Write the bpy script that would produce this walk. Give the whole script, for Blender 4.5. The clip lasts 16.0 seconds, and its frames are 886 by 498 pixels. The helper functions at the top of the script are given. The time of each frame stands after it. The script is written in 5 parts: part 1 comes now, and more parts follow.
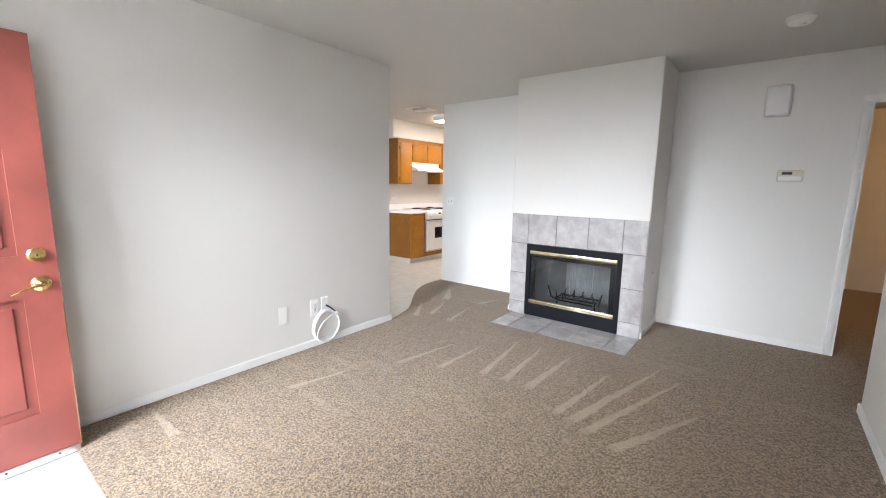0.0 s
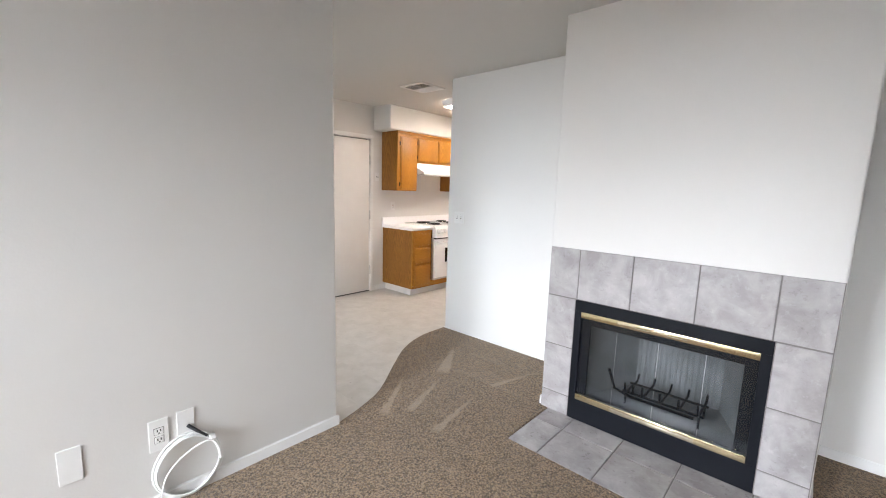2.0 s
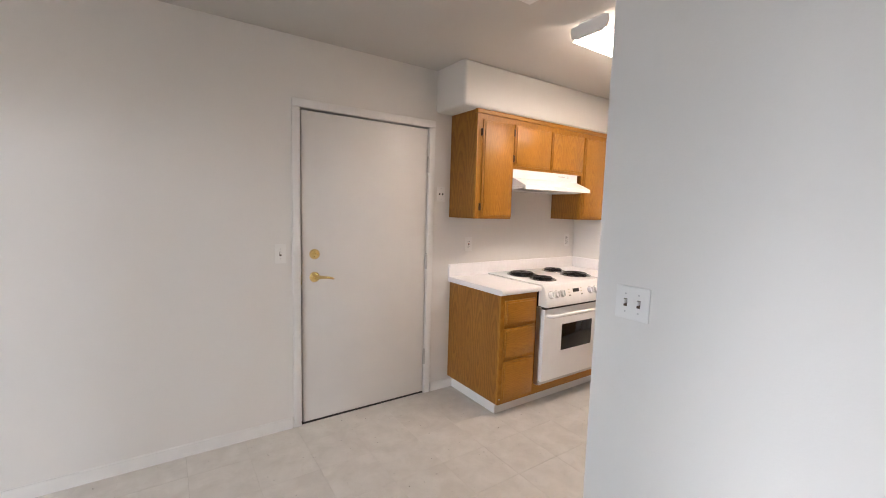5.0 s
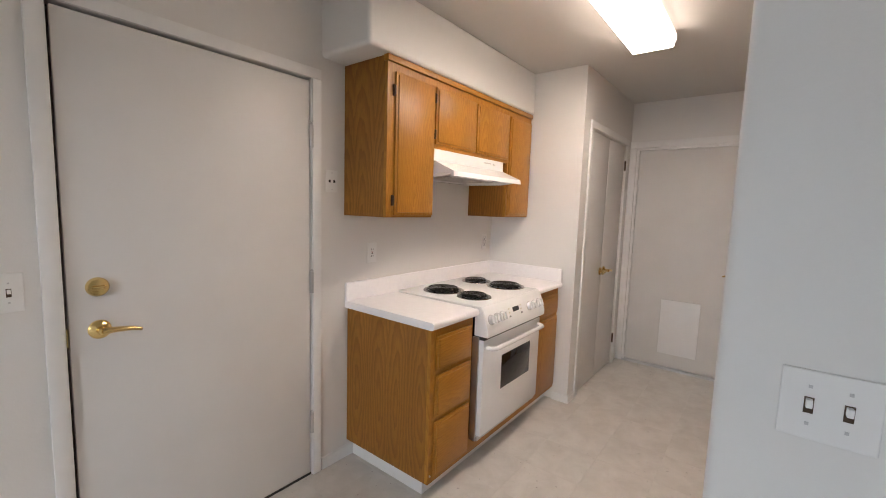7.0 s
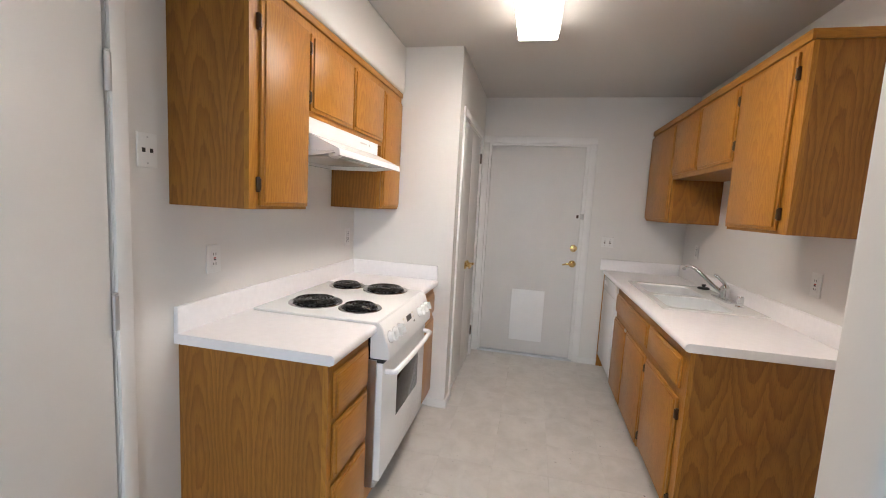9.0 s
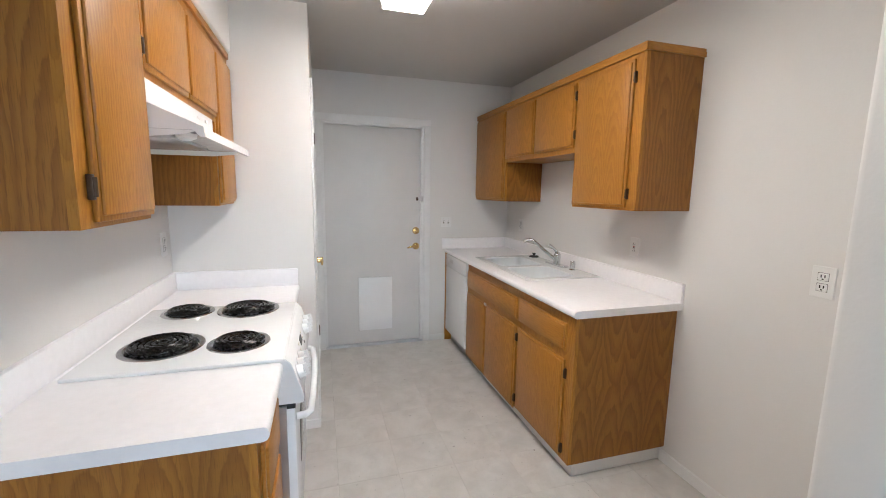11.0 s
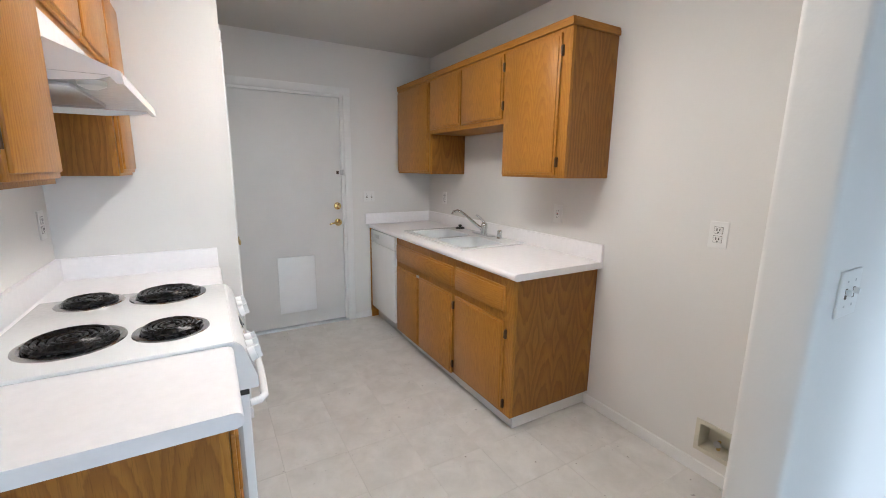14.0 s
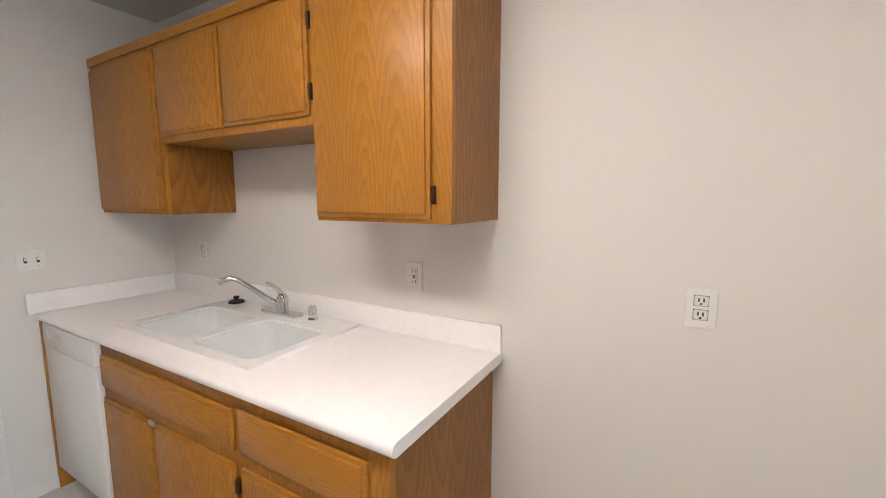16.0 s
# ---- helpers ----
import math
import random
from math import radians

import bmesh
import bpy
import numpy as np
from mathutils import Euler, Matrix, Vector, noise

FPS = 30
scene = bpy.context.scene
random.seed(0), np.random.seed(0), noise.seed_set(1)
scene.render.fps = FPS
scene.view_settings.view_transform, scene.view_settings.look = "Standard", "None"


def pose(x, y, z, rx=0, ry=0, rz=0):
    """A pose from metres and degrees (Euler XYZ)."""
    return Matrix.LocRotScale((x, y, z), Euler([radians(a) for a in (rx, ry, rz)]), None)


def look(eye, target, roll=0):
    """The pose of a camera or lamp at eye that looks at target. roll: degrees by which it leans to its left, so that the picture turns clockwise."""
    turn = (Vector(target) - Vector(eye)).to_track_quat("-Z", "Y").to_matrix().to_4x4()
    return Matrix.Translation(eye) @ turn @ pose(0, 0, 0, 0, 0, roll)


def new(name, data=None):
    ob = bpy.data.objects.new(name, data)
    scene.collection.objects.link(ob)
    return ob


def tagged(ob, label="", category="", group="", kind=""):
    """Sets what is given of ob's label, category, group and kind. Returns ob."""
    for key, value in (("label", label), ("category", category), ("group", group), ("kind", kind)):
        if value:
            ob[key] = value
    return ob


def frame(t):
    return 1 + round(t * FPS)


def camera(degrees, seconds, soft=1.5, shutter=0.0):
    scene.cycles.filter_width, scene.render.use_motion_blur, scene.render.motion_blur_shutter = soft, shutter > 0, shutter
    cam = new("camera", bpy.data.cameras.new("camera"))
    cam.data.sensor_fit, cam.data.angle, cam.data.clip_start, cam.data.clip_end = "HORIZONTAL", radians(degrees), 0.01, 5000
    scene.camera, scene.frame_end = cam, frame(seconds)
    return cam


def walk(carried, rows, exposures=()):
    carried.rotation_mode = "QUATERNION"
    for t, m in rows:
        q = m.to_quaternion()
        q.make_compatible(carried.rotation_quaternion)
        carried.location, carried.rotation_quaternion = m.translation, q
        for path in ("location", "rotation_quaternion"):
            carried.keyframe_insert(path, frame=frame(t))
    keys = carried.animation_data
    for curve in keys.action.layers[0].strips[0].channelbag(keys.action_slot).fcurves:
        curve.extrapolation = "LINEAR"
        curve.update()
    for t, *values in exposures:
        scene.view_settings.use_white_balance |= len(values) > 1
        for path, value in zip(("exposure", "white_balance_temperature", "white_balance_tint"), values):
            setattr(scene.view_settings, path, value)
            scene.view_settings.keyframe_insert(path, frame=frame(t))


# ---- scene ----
cam = camera(94.6, 16.0, soft=1.0)
PATH = [
    (0, (0.336, 0.196, 1.378), (-0.880, 1.754, 1.068), 0.9),
    (0.5, (0.204, 0.508, 1.381), (-1.039, 2.046, 1.084), 1.2),
    (1, (0.006, 0.919, 1.403), (-1.259, 2.439, 1.106), 1.5),
    (1.5, (-0.288, 1.331, 1.435), (-1.561, 2.845, 1.134), 1.8),
    (2, (-0.557, 1.756, 1.432), (-1.892, 3.216, 1.139), 1.7),
    (2.5, (-0.835, 2.144, 1.430), (-2.218, 3.563, 1.157), 1.9),
    (3, (-1.100, 2.516, 1.486), (-2.573, 3.845, 1.236), 1.8),
    (3.5, (-1.353, 2.839, 1.478), (-2.915, 4.069, 1.262), 1.8),
    (4, (-1.617, 3.096, 1.464), (-3.252, 4.229, 1.247), 2.0),
    (4.2, (-1.756, 3.200, 1.463), (-3.424, 4.280, 1.248), 2.1),
    (6.3, (-3.052, 3.765, 1.434), (-4.507, 5.124, 1.249), 1.2),
    (6.5, (-3.071, 3.797, 1.455), (-4.470, 5.213, 1.262), 1.5),
    (7, (-3.232, 3.943, 1.447), (-4.457, 5.510, 1.241), 1.8),
    (7.5, (-3.336, 4.018, 1.440), (-4.387, 5.705, 1.220), 2.5),
    (8, (-3.478, 4.020, 1.447), (-4.350, 5.806, 1.220), 2.9),
    (8.5, (-3.621, 4.035, 1.448), (-4.290, 5.906, 1.224), 3.3),
    (9, (-3.763, 4.152, 1.437), (-4.188, 6.094, 1.219), 3.1),
    (9.5, (-3.876, 4.255, 1.461), (-4.034, 6.237, 1.244), 3.0),
    (10, (-4.037, 4.366, 1.464), (-3.902, 6.350, 1.245), 2.3),
    (10.2, (-4.086, 4.408, 1.477), (-3.834, 6.379, 1.248), 2.1),
    (12.3, (-4.449, 4.334, 1.455), (-3.701, 6.153, 1.088), 0.2),
    (12.5, (-4.474, 4.343, 1.433), (-3.713, 6.154, 1.059), 0.5),
    (13, (-4.503, 4.348, 1.422), (-3.704, 6.137, 1.019), 0.5),
    (13.5, (-4.486, 4.380, 1.422), (-3.601, 6.128, 1.023), 0.7),
    (14, (-4.407, 4.463, 1.427), (-3.427, 6.165, 1.044), 0.7),
    (14.5, (-4.255, 4.694, 1.443), (-3.158, 6.332, 1.107), 0.7),
    (15, (-4.125, 4.995, 1.442), (-2.872, 6.524, 1.136), 0.5),
    (15.5, (-3.988, 5.316, 1.458), (-2.529, 6.656, 1.185), 0.4),
    (16, (-3.787, 5.476, 1.460), (-2.067, 6.466, 1.216), 0.0),
]
# seconds, stops, kelvin, tint
EXPOSURES = [(0, 0.2, 6400, 14), (1, 0.18, 6400, 14), (2, 0.12, 6450, 15), (3.5, 0.04, 6600, 17), (4.2, -0.04, 6600, 18), (6.4, -0.52, 6550, 17), (8, -0.48, 6250, 14),
             (10, -0.2, 5700, 10), (12.5, -0.22, 5550, 8), (14.5, -0.18, 5550, 9), (16, -0.02, 5950, 11)]
walk(cam, [(t, look(eye, target, roll)) for t, eye, target, roll in PATH], EXPOSURES)

# ---- world and light ----
world = bpy.data.worlds.new("sky")
scene.world = world
world.use_nodes = True
sky = world.node_tree.nodes.new("ShaderNodeTexSky")
sky.sky_type, sky.sun_disc = "NISHITA", False
sky.sun_elevation, sky.sun_rotation = radians(48), radians(20)
world.node_tree.links.new(sky.outputs[0], world.node_tree.nodes["Background"].inputs[0])
world.node_tree.nodes["Background"].inputs[1].default_value = 0.1
sun_data = bpy.data.lights.new("sun", "SUN")
sun_data.energy, sun_data.angle, sun_data.color = 2.5, radians(0.5), (1.0, 0.95, 0.88)
sun = new("sun", sun_data)
sun.matrix_basis = look((0, 20, 20), (0, 5, 0))


def area(name, eye, target, w, h, watts, color, spread=180):
    d = bpy.data.lights.new(name, "AREA")
    d.shape, d.size, d.size_y, d.energy, d.color, d.spread = "RECTANGLE", w, h, watts, color, radians(spread)
    ob = new(name, d)
    ob.matrix_basis = look(eye, target)
    return ob


DAY = (0.86, 0.94, 1.0)
# two unseen area lamps outside stand in for low sky through window and doorway
area("window_daylight", (1.1, -4.5, 3.1), (0.3, 0.0, 2.0), 3.0, 1.5, 430, DAY, 160)
area("doorway_daylight", (-1.95, -4.5, 2.5), (-1.8, 0.0, 1.8), 3.3, 1.5, 900, DAY, 160)
# extra lamp just outside the doorway, added to brighten the carpet inside
area("doorway_fill", (-1.85, -1.25, 2.42), (-1.5, 1.6, 0.0), 1.3, 0.8, 150, DAY, 150)
area("dining_daylight", (-3.85, 1.40, 1.1), (-3.1, 4.7, 0.5), 1.5, 1.8, 9.5, (0.68, 0.86, 1.0), 72)
LAMP_STRENGTH = 44.0
DINING_STRENGTH = 22.0

# ---- materials ----


def nodes_of(name):
    m = bpy.data.materials.new(name)
    m.use_nodes = True
    nt = m.node_tree
    return m, nt, nt.nodes["Principled BSDF"]


def mix_rgb(nt, fac, a, b):
    n = nt.nodes.new("ShaderNodeMix")
    n.data_type = "RGBA"
    if isinstance(fac, float):
        n.inputs[0].default_value = fac
    else:
        nt.links.new(fac, n.inputs[0])
    for socket, v in ((n.inputs[6], a), (n.inputs[7], b)):
        if isinstance(v, tuple):
            socket.default_value = (*v, 1)
        else:
            nt.links.new(v, socket)
    return n.outputs[2]


def coords(nt, scale=(1, 1, 1), rot=(0, 0, 0)):
    tc = nt.nodes.new("ShaderNodeTexCoord")
    mp = nt.nodes.new("ShaderNodeMapping")
    mp.inputs["Scale"].default_value = scale
    mp.inputs["Rotation"].default_value = [radians(a) for a in rot]
    nt.links.new(tc.outputs["Object"], mp.inputs[0])
    return mp.outputs[0]


def noise_tex(nt, vec, scale, detail=3.0, rough=0.5, distortion=0.0):
    n = nt.nodes.new("ShaderNodeTexNoise")
    n.inputs["Scale"].default_value, n.inputs["Detail"].default_value = scale, detail
    n.inputs["Roughness"].default_value, n.inputs["Distortion"].default_value = rough, distortion
    nt.links.new(vec, n.inputs["Vector"])
    return n.outputs[0]


def ramp(nt, fac, lo, hi):
    n = nt.nodes.new("ShaderNodeMapRange")
    n.inputs[1].default_value, n.inputs[2].default_value = lo, hi
    nt.links.new(fac, n.inputs[0])
    return n.outputs[0]


def maths(nt, op, a, b=0.0):
    n = nt.nodes.new("ShaderNodeMath")
    n.operation = op
    for socket, v in ((n.inputs[0], a), (n.inputs[1], b)):
        if isinstance(v, (int, float)):
            socket.default_value = v
        else:
            nt.links.new(v, socket)
    return n.outputs[0]


def bumped(nt, bsdf, height, strength, distance):
    b = nt.nodes.new("ShaderNodeBump")
    b.inputs["Strength"].default_value, b.inputs["Distance"].default_value = strength, distance
    nt.links.new(height, b.inputs["Height"])
    nt.links.new(b.outputs[0], bsdf.inputs["Normal"])


def plain(name, color, rough=0.5, metal=0.0, vary=0.06, scale=9.0, bump=0.0, bump_scale=120.0):
    m, nt, p = nodes_of(name)
    v = coords(nt)
    n = noise_tex(nt, v, scale, 4.0)
    dark = tuple(c * (1 - vary) for c in color)
    lite = tuple(min(1, c * (1 + vary)) for c in color)
    nt.links.new(mix_rgb(nt, ramp(nt, n, 0.3, 0.7), dark, lite), p.inputs["Base Color"])
    fine = noise_tex(nt, v, scale * 7, 3.0)
    nt.links.new(maths(nt, "ADD", maths(nt, "MULTIPLY", fine, 0.16), rough - 0.08), p.inputs["Roughness"])
    p.inputs["Metallic"].default_value = metal
    if bump:
        bumped(nt, p, noise_tex(nt, v, bump_scale, 2.0), bump, 0.002)
    return m


def wall_paint(name, color, bump=0.16):
    m, nt, p = nodes_of(name)
    v = coords(nt)
    big = noise_tex(nt, v, 0.9, 4.0)
    c = mix_rgb(nt, ramp(nt, big, 0.3, 0.75), tuple(k * 0.975 for k in color), color)
    scuff = noise_tex(nt, v, 5.0, 6.0, 0.7)
    c = mix_rgb(nt, maths(nt, "MULTIPLY", ramp(nt, scuff, 0.62, 0.85), 0.2), c, tuple(k * 0.8 for k in color))
    nt.links.new(c, p.inputs["Base Color"])
    p.inputs["Roughness"].default_value = 0.55
    p.inputs["Specular IOR Level"].default_value = 0.3
    peel = noise_tex(nt, v, 95.0, 2.0, 0.6)
    bumped(nt, p, peel, bump, 0.0025)
    return m


def oak(name, along="Z", light=(0.43, 0.188, 0.024), dark=(0.235, 0.083, 0.008), rough=0.36, spacing=0.012, contrast=0.42):
    """Plain-sawn oak: rings cut at a slant into pointed arches, with pores; along: the way of the grain."""
    m, nt, p = nodes_of(name)
    info = nt.nodes.new("ShaderNodeObjectInfo")
    tc = nt.nodes.new("ShaderNodeTexCoord")
    sep = nt.nodes.new("ShaderNodeSeparateXYZ")
    nt.links.new(tc.outputs["Object"], sep.inputs[0])
    side = maths(nt, "ADD", sep.outputs["X"], sep.outputs["Y"])
    u, w = (side, sep.outputs["Z"]) if along == "Z" else (sep.outputs["Z"], side)
    u = maths(nt, "ADD", u, maths(nt, "MULTIPLY", info.outputs["Random"], 7.0))
    w = maths(nt, "ADD", w, maths(nt, "MULTIPLY", info.outputs["Random"], 13.0))

    def stretched(k):
        c = nt.nodes.new("ShaderNodeCombineXYZ")
        nt.links.new(u, c.inputs[0])
        nt.links.new(maths(nt, "MULTIPLY", w, k), c.inputs[1])
        return c.outputs[0]

    wob = maths(nt, "MULTIPLY", maths(nt, "SUBTRACT", noise_tex(nt, stretched(0.35), 5.0, 2.0), 0.5), 0.07)
    jag = maths(nt, "MULTIPLY", maths(nt, "SUBTRACT", noise_tex(nt, stretched(0.3), 42.0, 3.0, 0.6), 0.5), 0.016)
    a = maths(nt, "SUBTRACT", maths(nt, "PINGPONG", maths(nt, "ADD", u, wob), 0.15), 0.06)
    b = maths(nt, "PINGPONG", maths(nt, "MULTIPLY", w, 0.13), 0.11)
    r = maths(nt, "SQRT", maths(nt, "ADD", maths(nt, "MULTIPLY", a, a), maths(nt, "MULTIPLY", b, b)))
    ring = maths(nt, "FRACT", maths(nt, "DIVIDE", maths(nt, "ADD", r, jag), spacing))
    late = maths(nt, "MULTIPLY", ramp(nt, ring, 0.25, 0.9), ramp(nt, ring, 1.0, 0.9))
    pores = noise_tex(nt, stretched(0.045), 330.0, 2.0, 0.6)
    tone = noise_tex(nt, stretched(0.2), 7.0, 3.0)
    c = mix_rgb(nt, ramp(nt, tone, 0.3, 0.7), tuple(k * 0.86 for k in light), tuple(k * 1.06 for k in light))
    c = mix_rgb(nt, maths(nt, "MULTIPLY", late, contrast), c, dark)
    c = mix_rgb(nt, maths(nt, "MULTIPLY", ramp(nt, pores, 0.52, 0.75), 0.5), c, tuple(k * 0.7 for k in dark))
    nt.links.new(c, p.inputs["Base Color"])
    nt.links.new(maths(nt, "ADD", maths(nt, "MULTIPLY", pores, 0.22), rough - 0.1), p.inputs["Roughness"])
    p.inputs["Specular IOR Level"].default_value = 0.38
    bumped(nt, p, pores, 0.12, 0.001)
    return m


CARPET_ORIGIN = (-0.0845, 3.895)
STROKES = [
    (-1.14, 2.62, -1.25, 3.52, 0.045), (-0.97, 2.65, -1.01, 3.43, 0.055), (-0.79, 2.64, -0.74, 3.42, 0.06), (-0.51, 2.46, -0.40, 3.30, 0.05),
    (-0.41, 2.43, -0.10, 3.68, 0.06), (-0.31, 2.37, 0.07, 3.55, 0.05), (-0.14, 2.32, 0.23, 3.07, 0.06), (-2.02, 0.93, -2.43, 0.94, 0.05),
    (-2.03, 1.61, -1.91, 2.10, 0.04), (-2.40, 3.30, -2.72, 3.78, 0.05), (-2.32, 3.45, -2.50, 3.95, 0.05), (-2.05, 3.40, -2.15, 3.95, 0.045),
    (-2.55, 4.02, -2.85, 4.50, 0.09), (-2.15, 4.10, -2.02, 4.60, 0.04), (-1.75, 2.35, -1.62, 3.05, 0.04), (-1.45, 2.50, -1.42, 3.20, 0.04),
]


def carpet_material():
    m, nt, p = nodes_of("carpet")
    v = coords(nt)
    tuft = noise_tex(nt, v, 105.0, 4.0, 0.75)
    clump = noise_tex(nt, v, 48.0, 4.0, 0.65)
    jit = nt.nodes.new("ShaderNodeTexNoise")
    jit.inputs["Scale"].default_value = 22.0
    nt.links.new(v, jit.inputs["Vector"])
    off = nt.nodes.new("ShaderNodeVectorMath")
    off.operation = "MULTIPLY_ADD"
    nt.links.new(jit.outputs[1], off.inputs[0])
    off.inputs[1].default_value = (0.035, 0.035, 0)
    nt.links.new(v, off.inputs[2])
    uneven = off.outputs[0]
    c = mix_rgb(nt, ramp(nt, tuft, 0.42, 0.59), (0.062, 0.037, 0.018), (0.41, 0.285, 0.172))
    c = mix_rgb(nt, maths(nt, "MULTIPLY", ramp(nt, clump, 0.4, 0.7), 0.2), c, (0.27, 0.195, 0.125))
    # strokes left in the pile by a vacuum cleaner: wide end, thin end, half width
    for x0, y0, x1, y1, half in STROKES:
        mp = nt.nodes.new("ShaderNodeMapping")
        mp.vector_type = "TEXTURE"
        length = math.hypot(x1 - x0, y1 - y0)
        mp.inputs["Location"].default_value = (x0 - CARPET_ORIGIN[0], y0 - CARPET_ORIGIN[1], 0)
        mp.inputs["Rotation"].default_value = (0, 0, math.atan2(y1 - y0, x1 - x0))
        mp.inputs["Scale"].default_value = (length, half * 0.62, 1)
        nt.links.new(uneven, mp.inputs[0])
        sp = nt.nodes.new("ShaderNodeSeparateXYZ")
        nt.links.new(mp.outputs[0], sp.inputs[0])
        inside = maths(nt, "SUBTRACT", maths(nt, "SUBTRACT", 1.0, maths(nt, "MULTIPLY", sp.outputs[0], 0.85)), maths(nt, "ABSOLUTE", sp.outputs[1]))
        ends = maths(nt, "MULTIPLY", ramp(nt, sp.outputs[0], -0.03, 0.05), ramp(nt, sp.outputs[0], 1.0, 0.8))
        f = maths(nt, "MULTIPLY", ramp(nt, inside, -0.08, 0.2), ends)
        c = mix_rgb(nt, maths(nt, "MULTIPLY", f, 0.46), c, (0.52, 0.40, 0.28))
    # fainter sweeps all over
    for rot, seed in (((0, 0, 84), 0.0), ((0, 0, 52), 7.3)):
        sv = coords(nt, (1.3, 11.0, 1), rot)
        sh = nt.nodes.new("ShaderNodeVectorMath")
        sh.inputs[1].default_value = (seed, seed * 1.7, 0)
        nt.links.new(sv, sh.inputs[0])
        strokes = noise_tex(nt, sh.outputs[0], 1.0, 1.0, 0.4, 0.15)
        patch = noise_tex(nt, v, 1.1 + seed * 0.05, 1.0)
        f = maths(nt, "MULTIPLY", ramp(nt, strokes, 0.58, 0.66), ramp(nt, patch, 0.5, 0.6))
        c = mix_rgb(nt, maths(nt, "MULTIPLY", f, 0.14), c, (0.48, 0.385, 0.29))
    worn = noise_tex(nt, v, 1.6, 4.0)
    c = mix_rgb(nt, maths(nt, "MULTIPLY", ramp(nt, worn, 0.5, 0.8), 0.3), c, (0.15, 0.112, 0.078))
    nt.links.new(c, p.inputs["Base Color"])
    p.inputs["Roughness"].default_value = 1.0
    p.inputs["Specular IOR Level"].default_value = 0.05
    p.inputs["Sheen Weight"].default_value = 0.25
    bumped(nt, p, maths(nt, "ADD", tuft, maths(nt, "MULTIPLY", clump, 0.35)), 1.0, 0.013)
    return m


def tile_material(name, a, b, stain, rough, per_object=0.5, specks=0.0):
    m, nt, p = nodes_of(name)
    info = nt.nodes.new("ShaderNodeObjectInfo")
    tc = nt.nodes.new("ShaderNodeTexCoord")
    add = nt.nodes.new("ShaderNodeVectorMath")
    r = nt.nodes.new("ShaderNodeCombineXYZ")
    rr = maths(nt, "MULTIPLY", info.outputs["Random"], 30.0)
    for s in r.inputs:
        nt.links.new(rr, s)
    nt.links.new(tc.outputs["Object"], add.inputs[0])
    nt.links.new(r.outputs[0], add.inputs[1])
    v = add.outputs[0]
    cloud = noise_tex(nt, v, 7.0, 6.0, 0.62, 0.4)
    c = mix_rgb(nt, ramp(nt, cloud, 0.36, 0.66), a, b)
    blot = noise_tex(nt, v, 26.0, 5.0, 0.7)
    c = mix_rgb(nt, maths(nt, "MULTIPLY", ramp(nt, blot, 0.58, 0.75), 0.4), c, stain)
    c = mix_rgb(nt, maths(nt, "MULTIPLY", info.outputs["Random"], per_object * 0.3), c, stain)
    if specks:
        spot = noise_tex(nt, v, 48.0, 2.0, 0.5)
        c = mix_rgb(nt, maths(nt, "MULTIPLY", ramp(nt, spot, 0.735, 0.76), specks), c, (0.12, 0.10, 0.08))
        scuff = noise_tex(nt, v, 3.2, 5.0, 0.7, 1.5)
        c = mix_rgb(nt, maths(nt, "MULTIPLY", ramp(nt, scuff, 0.6, 0.8), 0.3), c, (0.40, 0.37, 0.33))
    nt.links.new(c, p.inputs["Base Color"])
    nt.links.new(maths(nt, "ADD", maths(nt, "MULTIPLY", blot, 0.25), rough - 0.12), p.inputs["Roughness"])
    bumped(nt, p, cloud, 0.06, 0.002)
    return m


def emitter(name, color, strength):
    m, nt, p = nodes_of(name)
    p.inputs["Base Color"].default_value = (0.85, 0.85, 0.82, 1)
    p.inputs["Emission Color"].default_value = (*color, 1)
    p.inputs["Emission Strength"].default_value = strength
    p.inputs["Roughness"].default_value = 0.4
    return m


def glass_material(name, color=(1, 1, 1), rough=0.0):
    m, nt, p = nodes_of(name)
    p.inputs["Base Color"].default_value = (*color, 1)
    p.inputs["Transmission Weight"].default_value = 1.0
    p.inputs["Roughness"].default_value = rough
    p.inputs["IOR"].default_value = 1.45
    return m


WALL = wall_paint("wall_paint", (0.75, 0.732, 0.70))
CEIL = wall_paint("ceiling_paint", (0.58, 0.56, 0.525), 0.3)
TRIM = plain("trim_paint", (0.78, 0.772, 0.75), 0.38, vary=0.03, bump=0.05, bump_scale=60)
DOOR = plain("door_paint", (0.70, 0.685, 0.66), 0.42, vary=0.03, scale=3.0, bump=0.06, bump_scale=70)
OAK = oak("oak")
OAK_SIDE = oak("oak_panel", light=(0.315, 0.132, 0.019), dark=(0.15, 0.05, 0.006), spacing=0.019, contrast=0.52)
OAK_FLAT = oak("oak_cross", along="Y", contrast=0.25)
CARPET = carpet_material()
VINYL = tile_material("vinyl_tile", (0.55, 0.525, 0.485), (0.64, 0.615, 0.575), (0.49, 0.465, 0.425), 0.42, 0.15, 0.7)
GROUT = plain("tile_joint", (0.40, 0.375, 0.34), 0.8, vary=0.5, scale=3.0)
# grey tile grout, also used for the painted shadow round outlet sockets
GREY_GROUT_SHADE = plain("grey_grout_and_shade", (0.20, 0.185, 0.175), 0.9)
STONE = tile_material("grey_tile", (0.27, 0.25, 0.245), (0.43, 0.41, 0.405), (0.60, 0.585, 0.58), 0.30, 0.3)
ENTRY = tile_material("entry_floor", (0.62, 0.64, 0.64), (0.70, 0.72, 0.72), (0.55, 0.56, 0.56), 0.35)
